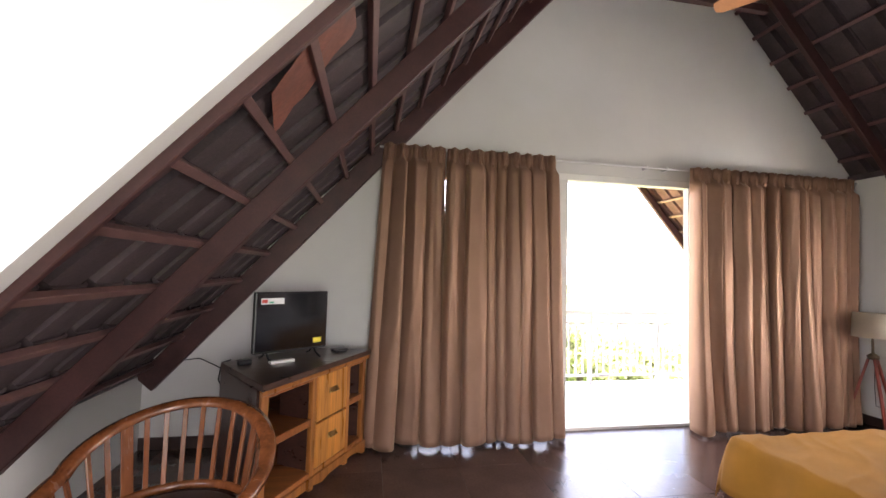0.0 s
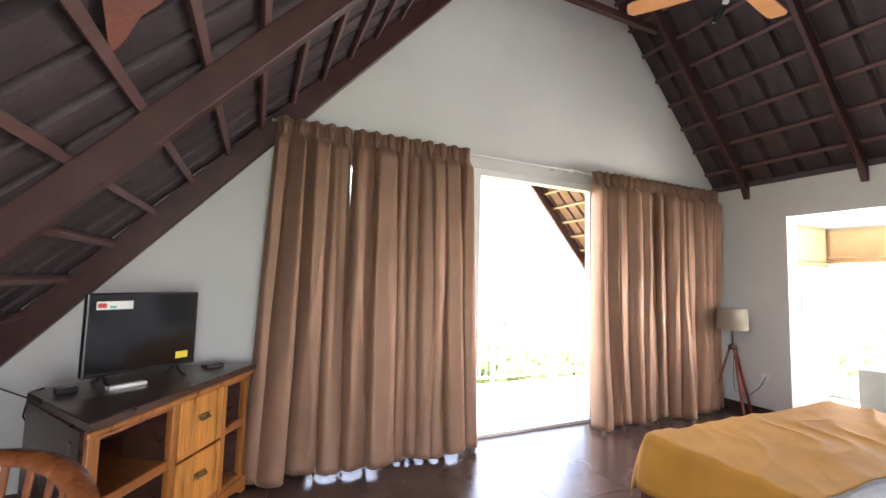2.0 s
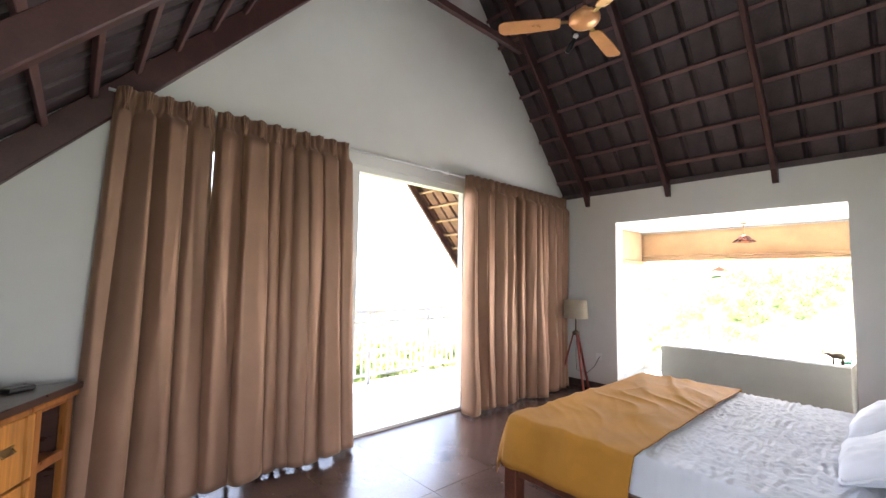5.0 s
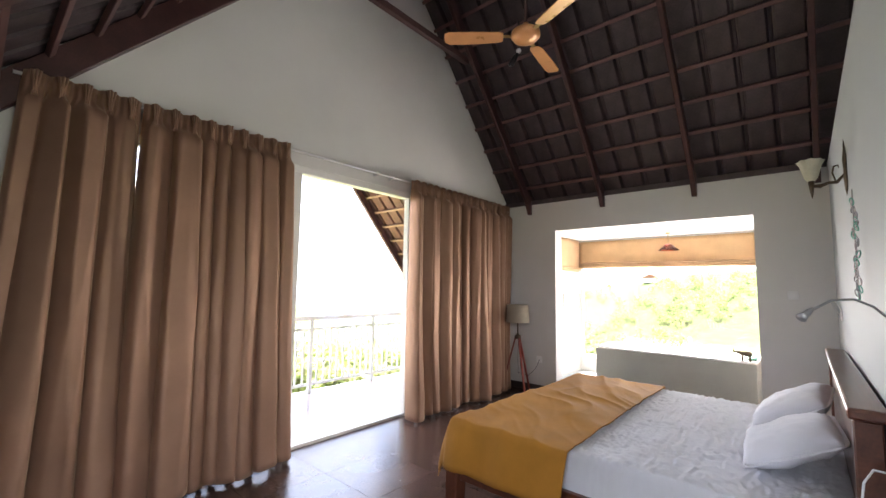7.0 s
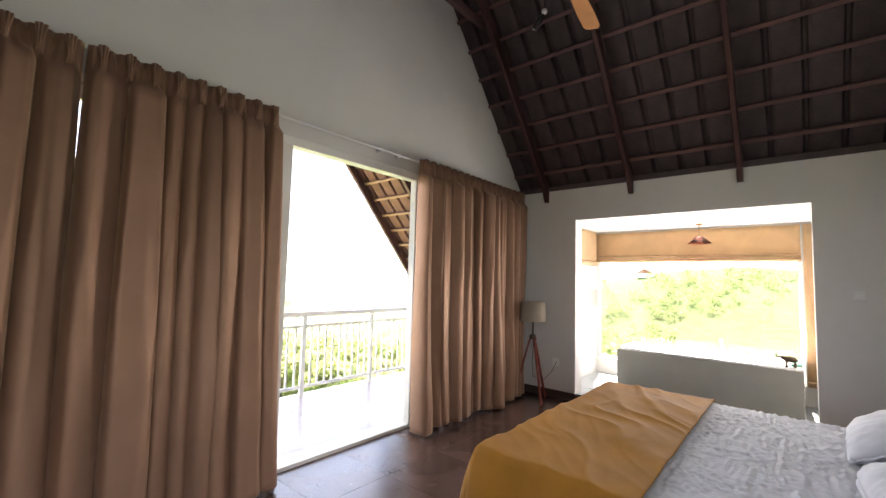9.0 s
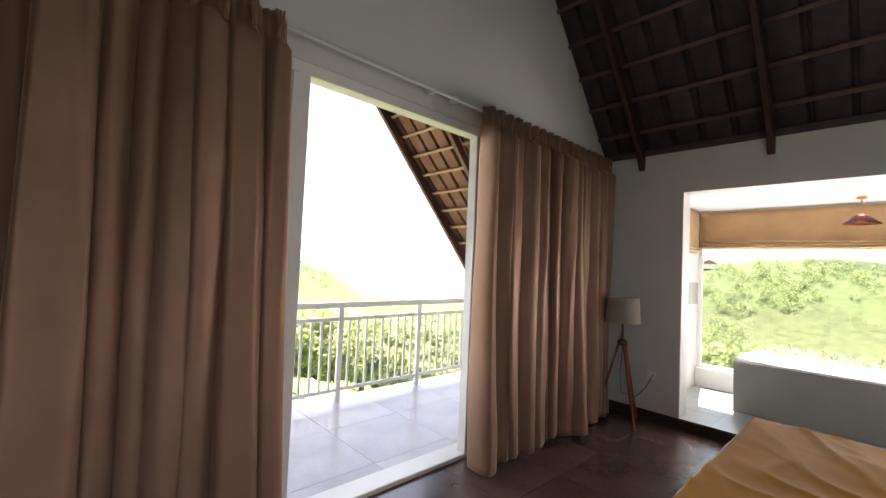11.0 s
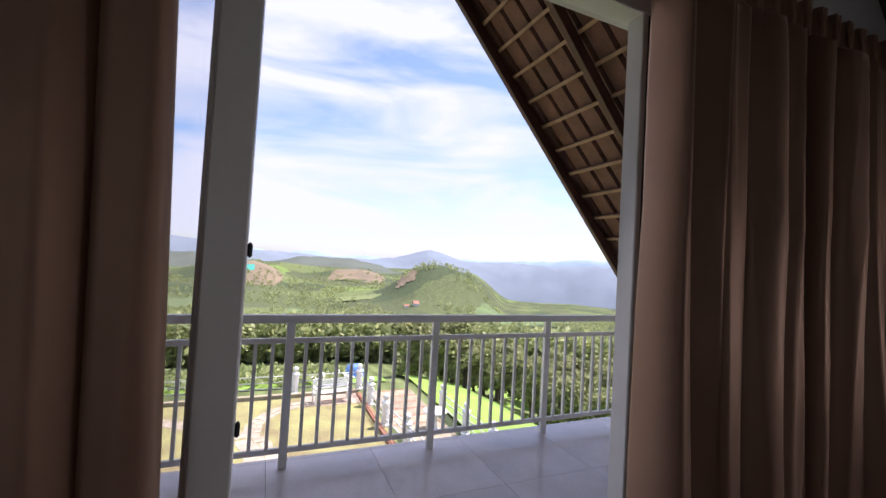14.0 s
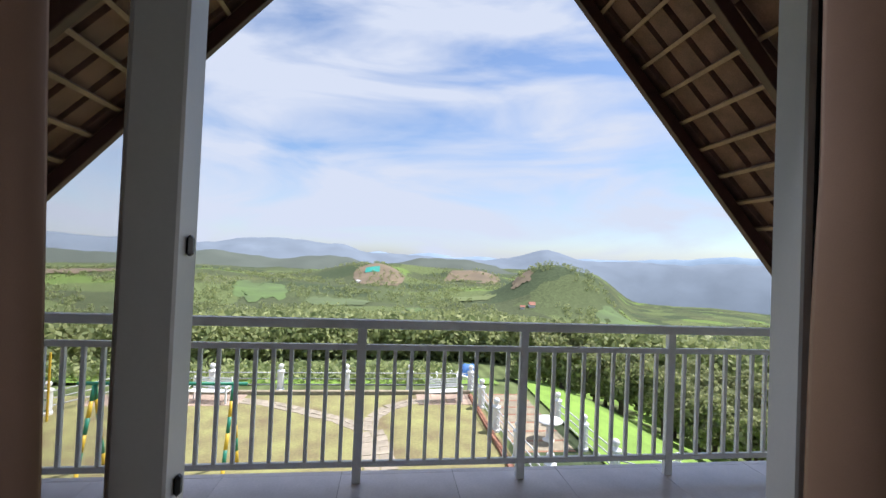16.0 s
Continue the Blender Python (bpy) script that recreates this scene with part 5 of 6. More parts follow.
def hill_mat():
    """Tea terraces, woodland floor and bare patches over the hills."""
    m = bpy.data.materials.new("tea_fields_and_scrub")
    m.use_nodes = True
    n, l = nt(m)
    b = n["Principled BSDF"]
    b.inputs["Roughness"].default_value = 0.95
    b.inputs["Specular IOR Level"].default_value = 0.1
    tc = n.new("ShaderNodeTexCoord")
    big = n.new("ShaderNodeTexVoronoi")
    big.inputs["Scale"].default_value = 0.011
    wob = n.new("ShaderNodeTexNoise")
    wob.inputs["Scale"].default_value, wob.inputs["Detail"].default_value = 0.012, 4
    add = n.new("ShaderNodeMixRGB")
    add.blend_type = 'ADD'
    add.inputs["Fac"].default_value = 1.0
    sc = n.new("ShaderNodeVectorMath")
    sc.operation = 'SCALE'
    sc.inputs["Scale"].default_value = 90.0
    l.new(tc.outputs["Object"], wob.inputs["Vector"])
    l.new(wob.outputs["Color"], sc.inputs[0])
    va = n.new("ShaderNodeVectorMath")
    l.new(tc.outputs["Object"], va.inputs[0])
    l.new(sc.outputs["Vector"], va.inputs[1])
    l.new(va.outputs["Vector"], big.inputs["Vector"])
    sep = n.new("ShaderNodeSeparateColor")
    l.new(big.outputs["Color"], sep.inputs["Color"])
    ramp = n.new("ShaderNodeValToRGB")
    ramp.color_ramp.interpolation = 'CONSTANT'
    e = ramp.color_ramp.elements
    e[0].position, e[0].color = 0.0, (0.08, 0.096, 0.048, 1)
    e[1].position, e[1].color = 0.3, (0.12, 0.15, 0.06, 1)
    for p, c in ((0.5, (0.062, 0.082, 0.042, 1)), (0.68, (0.09, 0.112, 0.05, 1)), (0.89, (0.11, 0.125, 0.055, 1)), (0.93, (0.14, 0.2, 0.055, 1))):
        x = e.new(p)
        x.color = c
    l.new(sep.outputs["Red"], ramp.inputs["Fac"])
    rows = n.new("ShaderNodeTexWave")
    rows.inputs["Scale"].default_value, rows.inputs["Distortion"].default_value, rows.inputs["Detail Scale"].default_value = 0.24, 9.0, 0.12
    l.new(tc.outputs["Object"], rows.inputs["Vector"])
    fine = n.new("ShaderNodeTexNoise")
    fine.inputs["Scale"].default_value, fine.inputs["Detail"].default_value = 0.35, 8
    fine.inputs["Roughness"].default_value = 0.7
    l.new(tc.outputs["Object"], fine.inputs["Vector"])
    r2 = n.new("ShaderNodeMapRange")
    r2.inputs["To Min"].default_value, r2.inputs["To Max"].default_value = 0.72, 1.1
    l.new(rows.outputs["Fac"], r2.inputs["Value"])
    r3 = n.new("ShaderNodeMapRange")
    r3.inputs["From Min"].default_value, r3.inputs["From Max"].default_value = 0.3, 0.7
    r3.inputs["To Min"].default_value, r3.inputs["To Max"].default_value = 0.65, 1.5
    l.new(fine.outputs["Fac"], r3.inputs["Value"])
    mu = n.new("ShaderNodeMath")
    mu.operation = 'MULTIPLY'
    l.new(r2.outputs["Result"], mu.inputs[0])
    l.new(r3.outputs["Result"], mu.inputs[1])
    vm = n.new("ShaderNodeVectorMath")
    vm.operation = 'SCALE'
    l.new(ramp.outputs["Color"], vm.inputs[0])
    l.new(mu.outputs["Value"], vm.inputs["Scale"])
    l.new(vm.outputs["Vector"], b.inputs["Base Color"])
    return m


M_LAND = hill_mat()
M_DRYLAWN = surf("dry_yellow_lawn", (0.37, 0.28, 0.14), 0.95, 0.45, 0.9, 14, 0.3, tint=(0.25, 0.25, 0.09), depth=0.02)
M_LAWN = surf("bright_green_lawn", (0.2, 0.33, 0.05), 0.95, 0.3, 0.5, 20, 0.3, depth=0.02)
M_STONE = surf("grey_path_stone", (0.31, 0.26, 0.18), 0.85, 0.3, 3, 40, 0.3, 0, 0.15)
M_PATH = surf("worn_path_stone", (0.35, 0.3, 0.225), 0.9, 0.25, 2, 30, 0.3, 0, 0.1)
M_BRICK = surf("red_paving_brick", (0.33, 0.15, 0.09), 0.85, 0.3, 4, 40, 0.3, 0, 0.15)
M_WPOST = surf("white_painted_post", (0.78, 0.78, 0.76), 0.6, 0.08, 4, 60, 0.1)
M_FENCE = surf("grey_fence_rail", (0.55, 0.56, 0.56), 0.5, 0.1, 4, 60, 0.05)

gr = structure("ground", "green valley with tea fields and wooded hills", "ground")
radii = [3, 7, 11, 14, 17, 20, 23, 26, 30, 34, 38, 43, 49, 56, 64, 74, 85, 97, 110, 125, 141, 158, 176, 195, 215, 235, 256, 278, 300, 322, 345, 368, 392, 416, 440, 462, 484, 506, 528, 550, 574, 600, 630, 662, 696, 732, 770, 812, 858, 908, 960, 1015, 1070, 1130, 1190, 1255, 1325, 1400, 1500, 1650, 1850, 2100, 2500, 3000, 3600, 4300]
NA = 480
bm = bmesh.new()
c = bm.verts.new((OX, OY, -4.6))
rings = []
for r in radii:
    ring = []
    for k in range(NA):
        x, y = OX + r * math.sin(2 * math.pi * k / NA), OY + r * math.cos(2 * math.pi * k / NA)
        ring.append(bm.verts.new((x, y, land(x, y))))
    rings.append(ring)
for k in range(NA):
    bm.faces.new((c, rings[0][(k + 1) % NA], rings[0][k]))
for a, b in zip(rings, rings[1:]):
    for k in range(NA):
        bm.faces.new((a[k], a[(k + 1) % NA], b[(k + 1) % NA], b[k]))
part("soil", bm, M_LAND, gr, "", True)

lw = structure("lawn", "dry yellowing lawn of the garden terrace", "lawn")
part("turf", boxed((-13, 6.9, -4.75), (6.5, 21.3, -4.57), 0), M_DRYLAWN, lw)
lw2 = structure("lawn_slope", "bright green lawn falling away beside the terrace", "lawn")
bm = bmesh.new()
sheet(bm, 30, 40, lambda u, v: (9.2 + 22 * u, 4 + 34 * v, land(9.2 + 22 * u, 4 + 34 * v) + 0.06))
part("turf", bm, M_LAWN, lw2, "", True)
lw3 = structure("lawn_far", "strip of green lawn beyond the garden fence", "lawn")
bm = bmesh.new()
sheet(bm, 30, 12, lambda u, v: (-14 + 22 * u, 22.8 + 9 * v, land(-14 + 22 * u, 22.8 + 9 * v) + 0.06))
part("turf", bm, M_LAWN, lw3, "", True)


# ridges behind the valley, the distance haze put into their colour and a faint glow
def ridge(name, label, r, colour, lift, heights, depth, haze_glow):
    m = bpy.data.materials.new(name)
    m.use_nodes = True
    n, l = nt(m)
    b = n["Principled BSDF"]
    tc, no, ra = n.new("ShaderNodeTexCoord"), n.new("ShaderNodeTexNoise"), n.new("ShaderNodeValToRGB")
    no.inputs["Scale"].default_value, no.inputs["Detail"].default_value = 0.006, 7
    l.new(tc.outputs["Object"], no.inputs["Vector"])
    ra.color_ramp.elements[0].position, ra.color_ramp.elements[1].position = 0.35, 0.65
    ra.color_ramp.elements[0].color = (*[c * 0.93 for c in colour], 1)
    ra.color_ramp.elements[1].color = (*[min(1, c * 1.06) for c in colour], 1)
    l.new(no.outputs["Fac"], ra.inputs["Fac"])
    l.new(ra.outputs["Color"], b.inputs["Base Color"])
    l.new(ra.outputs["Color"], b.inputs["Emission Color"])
    b.inputs["Emission Strength"].default_value = haze_glow
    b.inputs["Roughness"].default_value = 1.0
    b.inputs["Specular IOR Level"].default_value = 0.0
    rd = structure(name, label, "mountains")
    bm = bmesh.new()
    def top(az):
        z = lift
        for a, w, h in heights:
            z += h * math.exp(-((az - a) / w) ** 2)
        return z - (280 * gorge(az) if r < 2000 else 0) + r * 0.008 * noise.fractal(Vector((az / 4, r / 900, 1)), 1.0, 2.0, 5)
    def f(u, v):
        az = -80 + 220 * u
        rr = r + depth * v
        foot = -90 - 170 * gorge(az)
        z = foot + (top(az) - foot) * (1 - (1 - v) ** 1.6) + r * 0.006 * noise.fractal(Vector((az / 5, v * 3, 4)), 1.0, 2.0, 4) * 2.0 * (1 - v) * min(1, 3 * v)
        return (OX + rr * math.sin(radians(az)), OY + rr * math.cos(radians(az)), z)
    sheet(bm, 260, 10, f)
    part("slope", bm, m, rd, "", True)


ridge("backdrop_near_ridge", "grey-green ridge across the valley, haze painted into its colour", 1500, (0.1, 0.115, 0.098), -74, ((-22, 9, 56), (-8, 6, 52), (4, 5, 46), (11, 5, 46), (-45, 12, 66), (22, 10, 12), (80, 30, 60)), 350, 0.22)
ridge("backdrop_mountains", "mountains behind the valley, blue-grey haze painted into their colour", 2500, (0.15, 0.178, 0.212), -18, ((-17.5, 4.5, 96), (-9.5, 5.5, 82), (21, 4.2, 82), (-37, 9, 62), (31, 6, 16), (3, 6, 18), (-27, 4, 30), (75, 40, 60)), 500, 0.32)
ridge("backdrop_far_mountains", "mountains on the horizon, pale blue haze painted into their colour", 3900, (0.19, 0.245, 0.31), -30, ((38, 5, 70), (48, 8, 92), (29, 5, 50), (-2, 20, 40), (-50, 30, 60), (60, 20, 40)), 300, 0.5)


# bare red-brown slopes among the far hills
M_BARE = surf("bare_brown_slope", (0.18, 0.138, 0.085), 0.95, 0.25, 0.02, 0.2, 0)
for a0, wa, r0, dr in ((-1.3, 7.0, 690, 170), (11.6, 7.5, 905, 165), (-33, 9, 640, 90), (18.4, 2.6, 462, 46)):
    bs = structure("bare_slope", "bare brown hillside across the valley", "hillside")
    bm = bmesh.new()
    def bare_f(u, v):
        az = a0 + (u - 0.5) * wa * (0.55 + 0.45 * math.sin(math.pi * (0.15 + 0.7 * v))) + 0.5 * nz(v * 4, a0, 2)
        r = r0 + dr * v + 12 * nz(u * 5, a0, 7)
        x, y = OX + r * math.sin(radians(az)), OY + r * math.cos(radians(az))
        return (x, y, land(x, y) + 0.9)
    sheet(bm, 26, 12, bare_f)
    part("soil", bm, M_BARE, bs, "", True)

# smooth tea fields between the woods
FIELDS = ((-16.2, 6.5, 430, 120, 0), (-6.5, 8.5, 395, 60, 1), (11.8, 6.0, 440, 75, 2), (36, 16, 300, 150, 0), (27.5, 7, 200, 70, 1), (4.5, 4, 330, 40, 0))
M_FIELD = (surf("bright_tea_field", (0.115, 0.165, 0.055), 0.95, 0.3, 0.03, 1.2, 0, tint=(0.1, 0.16, 0.045)), surf("dull_tea_field", (0.115, 0.15, 0.058), 0.95, 0.25, 0.03, 1.2, 0, tint=(0.095, 0.13, 0.05)), surf("yellow_green_field", (0.16, 0.19, 0.06), 0.95, 0.2, 0.03, 1.2, 0, tint=(0.13, 0.17, 0.055)))
for a0, wa, r0, dr, k in FIELDS:
    fd_ = structure("tea_field", "smooth green tea field on a gentle slope", "field")
    bm = bmesh.new()
    def field_f(u, v):
        az = a0 + (u - 0.5) * wa * (0.6 + 0.4 * math.sin(math.pi * (0.1 + 0.75 * v))) + 0.9 * nz(v * 6, a0, 2)
        r = r0 + dr * v + 0.3 * dr * nz(u * 6, a0, 7)
        x, y = OX + r * math.sin(radians(az)), OY + r * math.cos(radians(az))
        return (x, y, land(x, y) + 0.6)
    sheet(bm, 30, 14, field_f)
    part("crop", bm, M_FIELD[k], fd_, "", True)


def in_field(az, r):
    return any(abs(az - a0) < wa * 0.47 and r0 < r < r0 + dr for a0, wa, r0, dr, k in FIELDS)


# ---- plants ----
def leaf_mat(name, dark, light):
    m = bpy.data.materials.new(name)
    m.use_nodes = True
    n, l = nt(m)
    b = n["Principled BSDF"]
    ge, ra = n.new("ShaderNodeNewGeometry"), n.new("ShaderNodeValToRGB")
    ra.color_ramp.elements[0].color, ra.color_ramp.elements[1].color = (*dark, 1), (*light, 1)
    l.new(ge.outputs["Random Per Island"], ra.inputs["Fac"])
    l.new(ra.outputs["Color"], b.inputs["Base Color"])
    b.inputs["Roughness"].default_value = 0.6
    b.inputs["Specular IOR Level"].default_value = 0.25
    tr, mx = n.new("ShaderNodeBsdfTranslucent"), n.new("ShaderNodeMixShader")
    l.new(ra.outputs["Color"], tr.inputs["Color"])
    mx.inputs["Fac"].default_value = 0.42
    l.new(b.outputs["BSDF"], mx.inputs[1])
    l.new(tr.outputs["BSDF"], mx.inputs[2])
    l.new(mx.outputs["Shader"], n["Material Output"].inputs["Surface"])
    return m


M_LEAF = leaf_mat("dark_orchard_leaves", (0.17, 0.205, 0.085), (0.44, 0.45, 0.22))
M_WOODS = leaf_mat("valley_tree_leaves", (0.17, 0.215, 0.09), (0.46, 0.49, 0.22))
M_BARK = surf("grey_brown_bark", (0.12, 0.09, 0.07), 0.9, 0.35, 6, 50, 0.5)
rng = np.random.default_rng(4)


def leaf_quads(centres, sizes):
    """Corner points of one kite-shaped leaf spray a centre, turned at random."""
    k = len(centres)
    a = rng.normal(size=(k, 3))
    a /= np.linalg.norm(a, axis=1)[:, None]
    b = np.cross(a, rng.normal(size=(k, 3)))
    b /= np.linalg.norm(b, axis=1)[:, None]
    s = sizes[:, None]
    return np.stack([centres + a * s, centres + b * s * 0.55, centres - a * s * 0.9, centres - b * s * 0.55], 1).reshape(-1, 3)


def quad_mesh(name, pts, mat):
    me = bpy.data.meshes.new(name)
    me.from_pydata(pts.tolist(), [], np.arange(len(pts)).reshape(-1, 4).tolist())
    me.materials.append(mat)
    return me


def crown_points(n_lobes, n_leaves, rad, height):
    """Leaf places on uneven lobes, so that the outline is ragged and has gaps."""
    out = []
    for _ in range(n_lobes):
        th, rr = rng.uniform(0, 2 * np.pi), rad * 0.62 * rng.uniform(0.2, 1) ** 0.5
        c = np.array([rr * np.cos(th), rr * np.sin(th), height * rng.uniform(0.12, 0.88)])
        lr = rad * rng.uniform(0.28, 0.48)
        v = rng.normal(size=(n_leaves // n_lobes, 3))
        v /= np.linalg.norm(v, axis=1)[:, None]
        out.append(c + v * (lr * rng.uniform(0.55, 1.05, size=len(v)))[:, None] * np.array([1, 1, 0.85]))
    return np.concatenate(out)


def tree_proto(rad, height, trunk):
    t = thing("tree", (0, 0, -200), "leafy round-crowned orchard tree on the grass slope", "tree", "row of orchard trees")
    bm = bmesh.new()
    tube(bm, [(0, 0, -0.3), (0.03, 0.02, trunk * 0.5), (0.0, 0.08, trunk), (0.05, 0.05, trunk + height * 0.5)], [0.15, 0.12, 0.09, 0.03], 8)
    for k in range(4):
        a = 1.57 * k + 0.4
        tube(bm, [(0, 0.05, trunk * 0.8), (0.4 * rad * math.cos(a), 0.4 * rad * math.sin(a), trunk + height * 0.3), (0.7 * rad * math.cos(a), 0.7 * rad * math.sin(a), trunk + height * 0.55)], [0.07, 0.05, 0.02], 6)
    part("trunk", bm, M_BARK, t, "", True)
    pts = crown_points(17, 2600, rad, height)
    pts[:, 2] += trunk
    cr_ = new("crown", quad_mesh("crown", leaf_quads(pts, rng.uniform(0.09, 0.2, len(pts))), M_LEAF))
    cr_.parent = t
    return t


protos = [tree_proto(1.6, 2.3, 1.0), tree_proto(1.8, 2.6, 1.05), tree_proto(1.45, 2.1, 0.85)]
tree_at = []
for row, (r0, r1) in enumerate(((24, 22.5), (27.5, 26), (32, 29.5), (37, 33.5))):
    for i in range(11):
        u = i / 10
        az = 19 + 42 * u + rng.uniform(-1, 1) + 1.5 * (row % 2)
        r = r0 + (r1 - r0) * u + rng.uniform(-0.7, 0.7)
        tree_at.append((OX + r * math.sin(radians(az)), OY + r * math.cos(radians(az))))
for i, (x, y) in enumerate(tree_at):
    m = pose(x, y, land(x, y), 0, 0, rng.uniform(0, 360))
    p = protos[i % 3]
    if i < 3:
        p.matrix_basis = m
    else:
        copy_thing(p, m)

# woods over the valley and the hills, too many to count
w = structure("valley_woods", "woodland scattered over the valley and hills", "woods")
pts, sizes = [], []
count = 0
while count < 13500:
    u = rng.uniform()
    r = 46 + 1050 * u ** 1.7
    az = rng.uniform(-62, 128)
    x, y = OX + r * math.sin(radians(az)), OY + r * math.cos(radians(az))
    dens = noise.fractal(Vector((x / 90, y / 90, 5)), 1.0, 2.0, 3)
    near = r < 300
    if in_field(az, r) or dens < (-0.18 if near else -0.06) + 0.16 * (az > 52) + 0.07 * (16 < az < 32 and 400 < r < 620) + rng.uniform(-0.1, 0.12):
        continue
    z = land(x, y)
    s = rng.uniform(1.4, 2.9) * (1 + r / 2400)
    k = 130 if r < 110 else (60 if r < 350 else 24)
    v = rng.normal(size=(k, 3))
    v /= np.linalg.norm(v, axis=1)[:, None]
    c_ = np.array([x, y, z + s * 0.9]) + v * s * rng.uniform(0.5, 1.05, size=(k, 1)) * np.array([1, 1, 0.95])
    pts.append(c_)
    sizes.append(np.full(k, s * (0.155 if r < 110 else (0.22 if r < 350 else 0.34))) * rng.uniform(0.7, 1.2, k))
    count += 1
woods = new("trees", quad_mesh("trees", leaf_quads(np.concatenate(pts), np.concatenate(sizes)), M_WOODS))
woods.parent = w
tagged(woods, kind="stuff")
ln = structure("low_hedge", "low green planting along the garden fence", "hedge")
hp = np.concatenate([np.stack([rng.uniform(-13, 6, 2600), rng.uniform(22.9, 25.5, 2600), -4.65 + rng.uniform(0, 0.55, 2600)], 1)])
hd = new("leaves", quad_mesh("leaves", leaf_quads(hp, rng.uniform(0.1, 0.22, len(hp))), M_WOODS))
hd.parent = ln
tagged(hd, kind="stuff")

# ---- garden ----
GZ = -4.57
bp = thing("bollard", (0, 0, -200), "white garden post with a ball on top", "bollard", "white garden posts")
bm = bmesh.new()
lathe(bm, [(0.17, 0), (0.17, 0.08), (0.14, 0.1), (0.14, 0.78), (0.17, 0.8), (0.17, 0.86), (0.1, 0.9), (0.06, 0.93), (0.06, 0.96)], 8)
part("shaft", bm, M_WPOST, bp)
bm = bmesh.new()
bmesh.ops.create_icosphere(bm, subdivisions=2, radius=0.115, matrix=pose(0, 0, 1.05))
part("ball", bm, M_WPOST, bp, "", True)
back = [(-7.4 + 2.76 * i, 21.9) for i in range(6)]
right = [(6.42, 19.8), (6.45, 17.6), (6.6, 15.6), (6.8, 13.6), (7.0, 11.6)]
far_side = [(8.95, 18.2), (9.0, 16.2), (9.05, 14.4), (10.6, 13.9), (12.4, 13.5), (14.4, 13.2)]
left = [(-9.0, 19.4), (-9.4, 17.0), (-9.6, 14.6)]
spots = back + right + far_side + left
for i, (x, y) in enumerate(spots):
    m = pose(x, y, max(GZ, land(x, y) + 0.02) if x < 9 else land(x, y) - 0.02)
    if i == 0:
        bp.matrix_basis = m
    else:
        copy_thing(bp, m)


def fence(name, label, pts, zs=(0.3, 0.55, 0.8)):
    f = thing(name, (0, 0, 0), label, "fence")
    for (x0, y0), (x1, y1) in zip(pts, pts[1:]):
        for z in zs:
            bm = bmesh.new()
            tube(bm, [(x0, y0, land(x0, y0) + z), (x1, y1, land(x1, y1) + z)], 0.022, 6)
            part("rail", bm, M_FENCE, f, "", True)


fence("garden_fence", "thin grey rails between the white posts behind the lawn", back)
fence("garden_fence", "thin grey rails between the white posts beside the steps", [back[-1]] + right)
fence("garden_fence", "thin grey rails beyond the steps", far_side)
fence("garden_fence", "thin grey rails at the side of the lawn", [back[0]] + left)
kb = structure("kerb", "pale kerb round the garden lawn", "kerb")
part("kerb_stone", boxed((-8, 21.45, -4.7), (6.3, 21.65, -4.45), 0.01), M_STONE, kb)
for k in range(11):
    part("kerb_stone", boxed((6.15, 10.2 + k, -4.7), (6.32, 11.18 + k, -4.47), 0.01), M_BRICK, kb)
st_ = structure("garden_steps", "red brick and concrete steps down beside the lawn", "steps")
for k in range(16):
    y1 = 21.4 - k * 0.75
    z1 = -4.56 - 0.006 * k
    part("step", boxed((6.75, y1 - 0.75, -5.0), (8.7, y1 - 0.09, z1), 0.01), M_STONE, st_)
    part("brick_edge", boxed((6.75, y1 - 0.09, -5.0), (8.7, y1, z1 + 0.004), 0.006), M_BRICK, st_)

pa = structure("garden_path", "forking path of worn brown flagstones across the lawn", "path")
rnd = random.Random(9)


def lane(pts, w_):
    """Rows of uneven flagstones along a bent line, two or three abreast."""
    for (x0, y0), (x1, y1) in zip(pts, pts[1:]):
        ln_ = math.hypot(x1 - x0, y1 - y0)
        n_ = max(1, round(ln_ / 0.42))
        ang = math.degrees(math.atan2(y1 - y0, x1 - x0)) - 90
        for i in range(n_):
            u = (i + 0.5) / n_
            cut = rnd.uniform(-0.16, 0.16) * w_
            dd = ln_ / n_ / 2 - 0.008
            for p, q in ((-w_ / 2, cut - 0.01), (cut + 0.01, w_ / 2)):
                j = [rnd.uniform(-0.035, 0.035) for _ in range(4)]
                bm = bmesh.new()
                prism(bm, [(p + j[0], -dd), (q, -dd + j[1] * 0.3), (q + j[2] * (q > 0.1), dd), (p, dd + j[3] * 0.3)], 0, 0.03)
                ob = part("flagstone", bm, M_PATH, pa)
                ob.matrix_basis = pose(x0 + (x1 - x0) * u, y0 + (y1 - y0) * u, -4.588 + rnd.uniform(-0.006, 0.006), 0, 0, ang)


lane([(2.62, 12.0), (2.55, 15.1), (2.36, 16.5), (2.05, 17.7)], 0.95)
lane([(2.05, 17.75), (2.15, 18.9), (2.7, 19.8), (3.5, 20.4), (4.6, 20.9)], 0.55)
lane([(1.85, 17.9), (0.9, 18.75), (-0.8, 19.75), (-2.0, 20.4), (-3.4, 20.8)], 0.55)
M_PAVE = surf("pinkish_paving_slab", (0.4, 0.3, 0.23), 0.9, 0.25, 2, 30, 0.3, 0, 0.15)
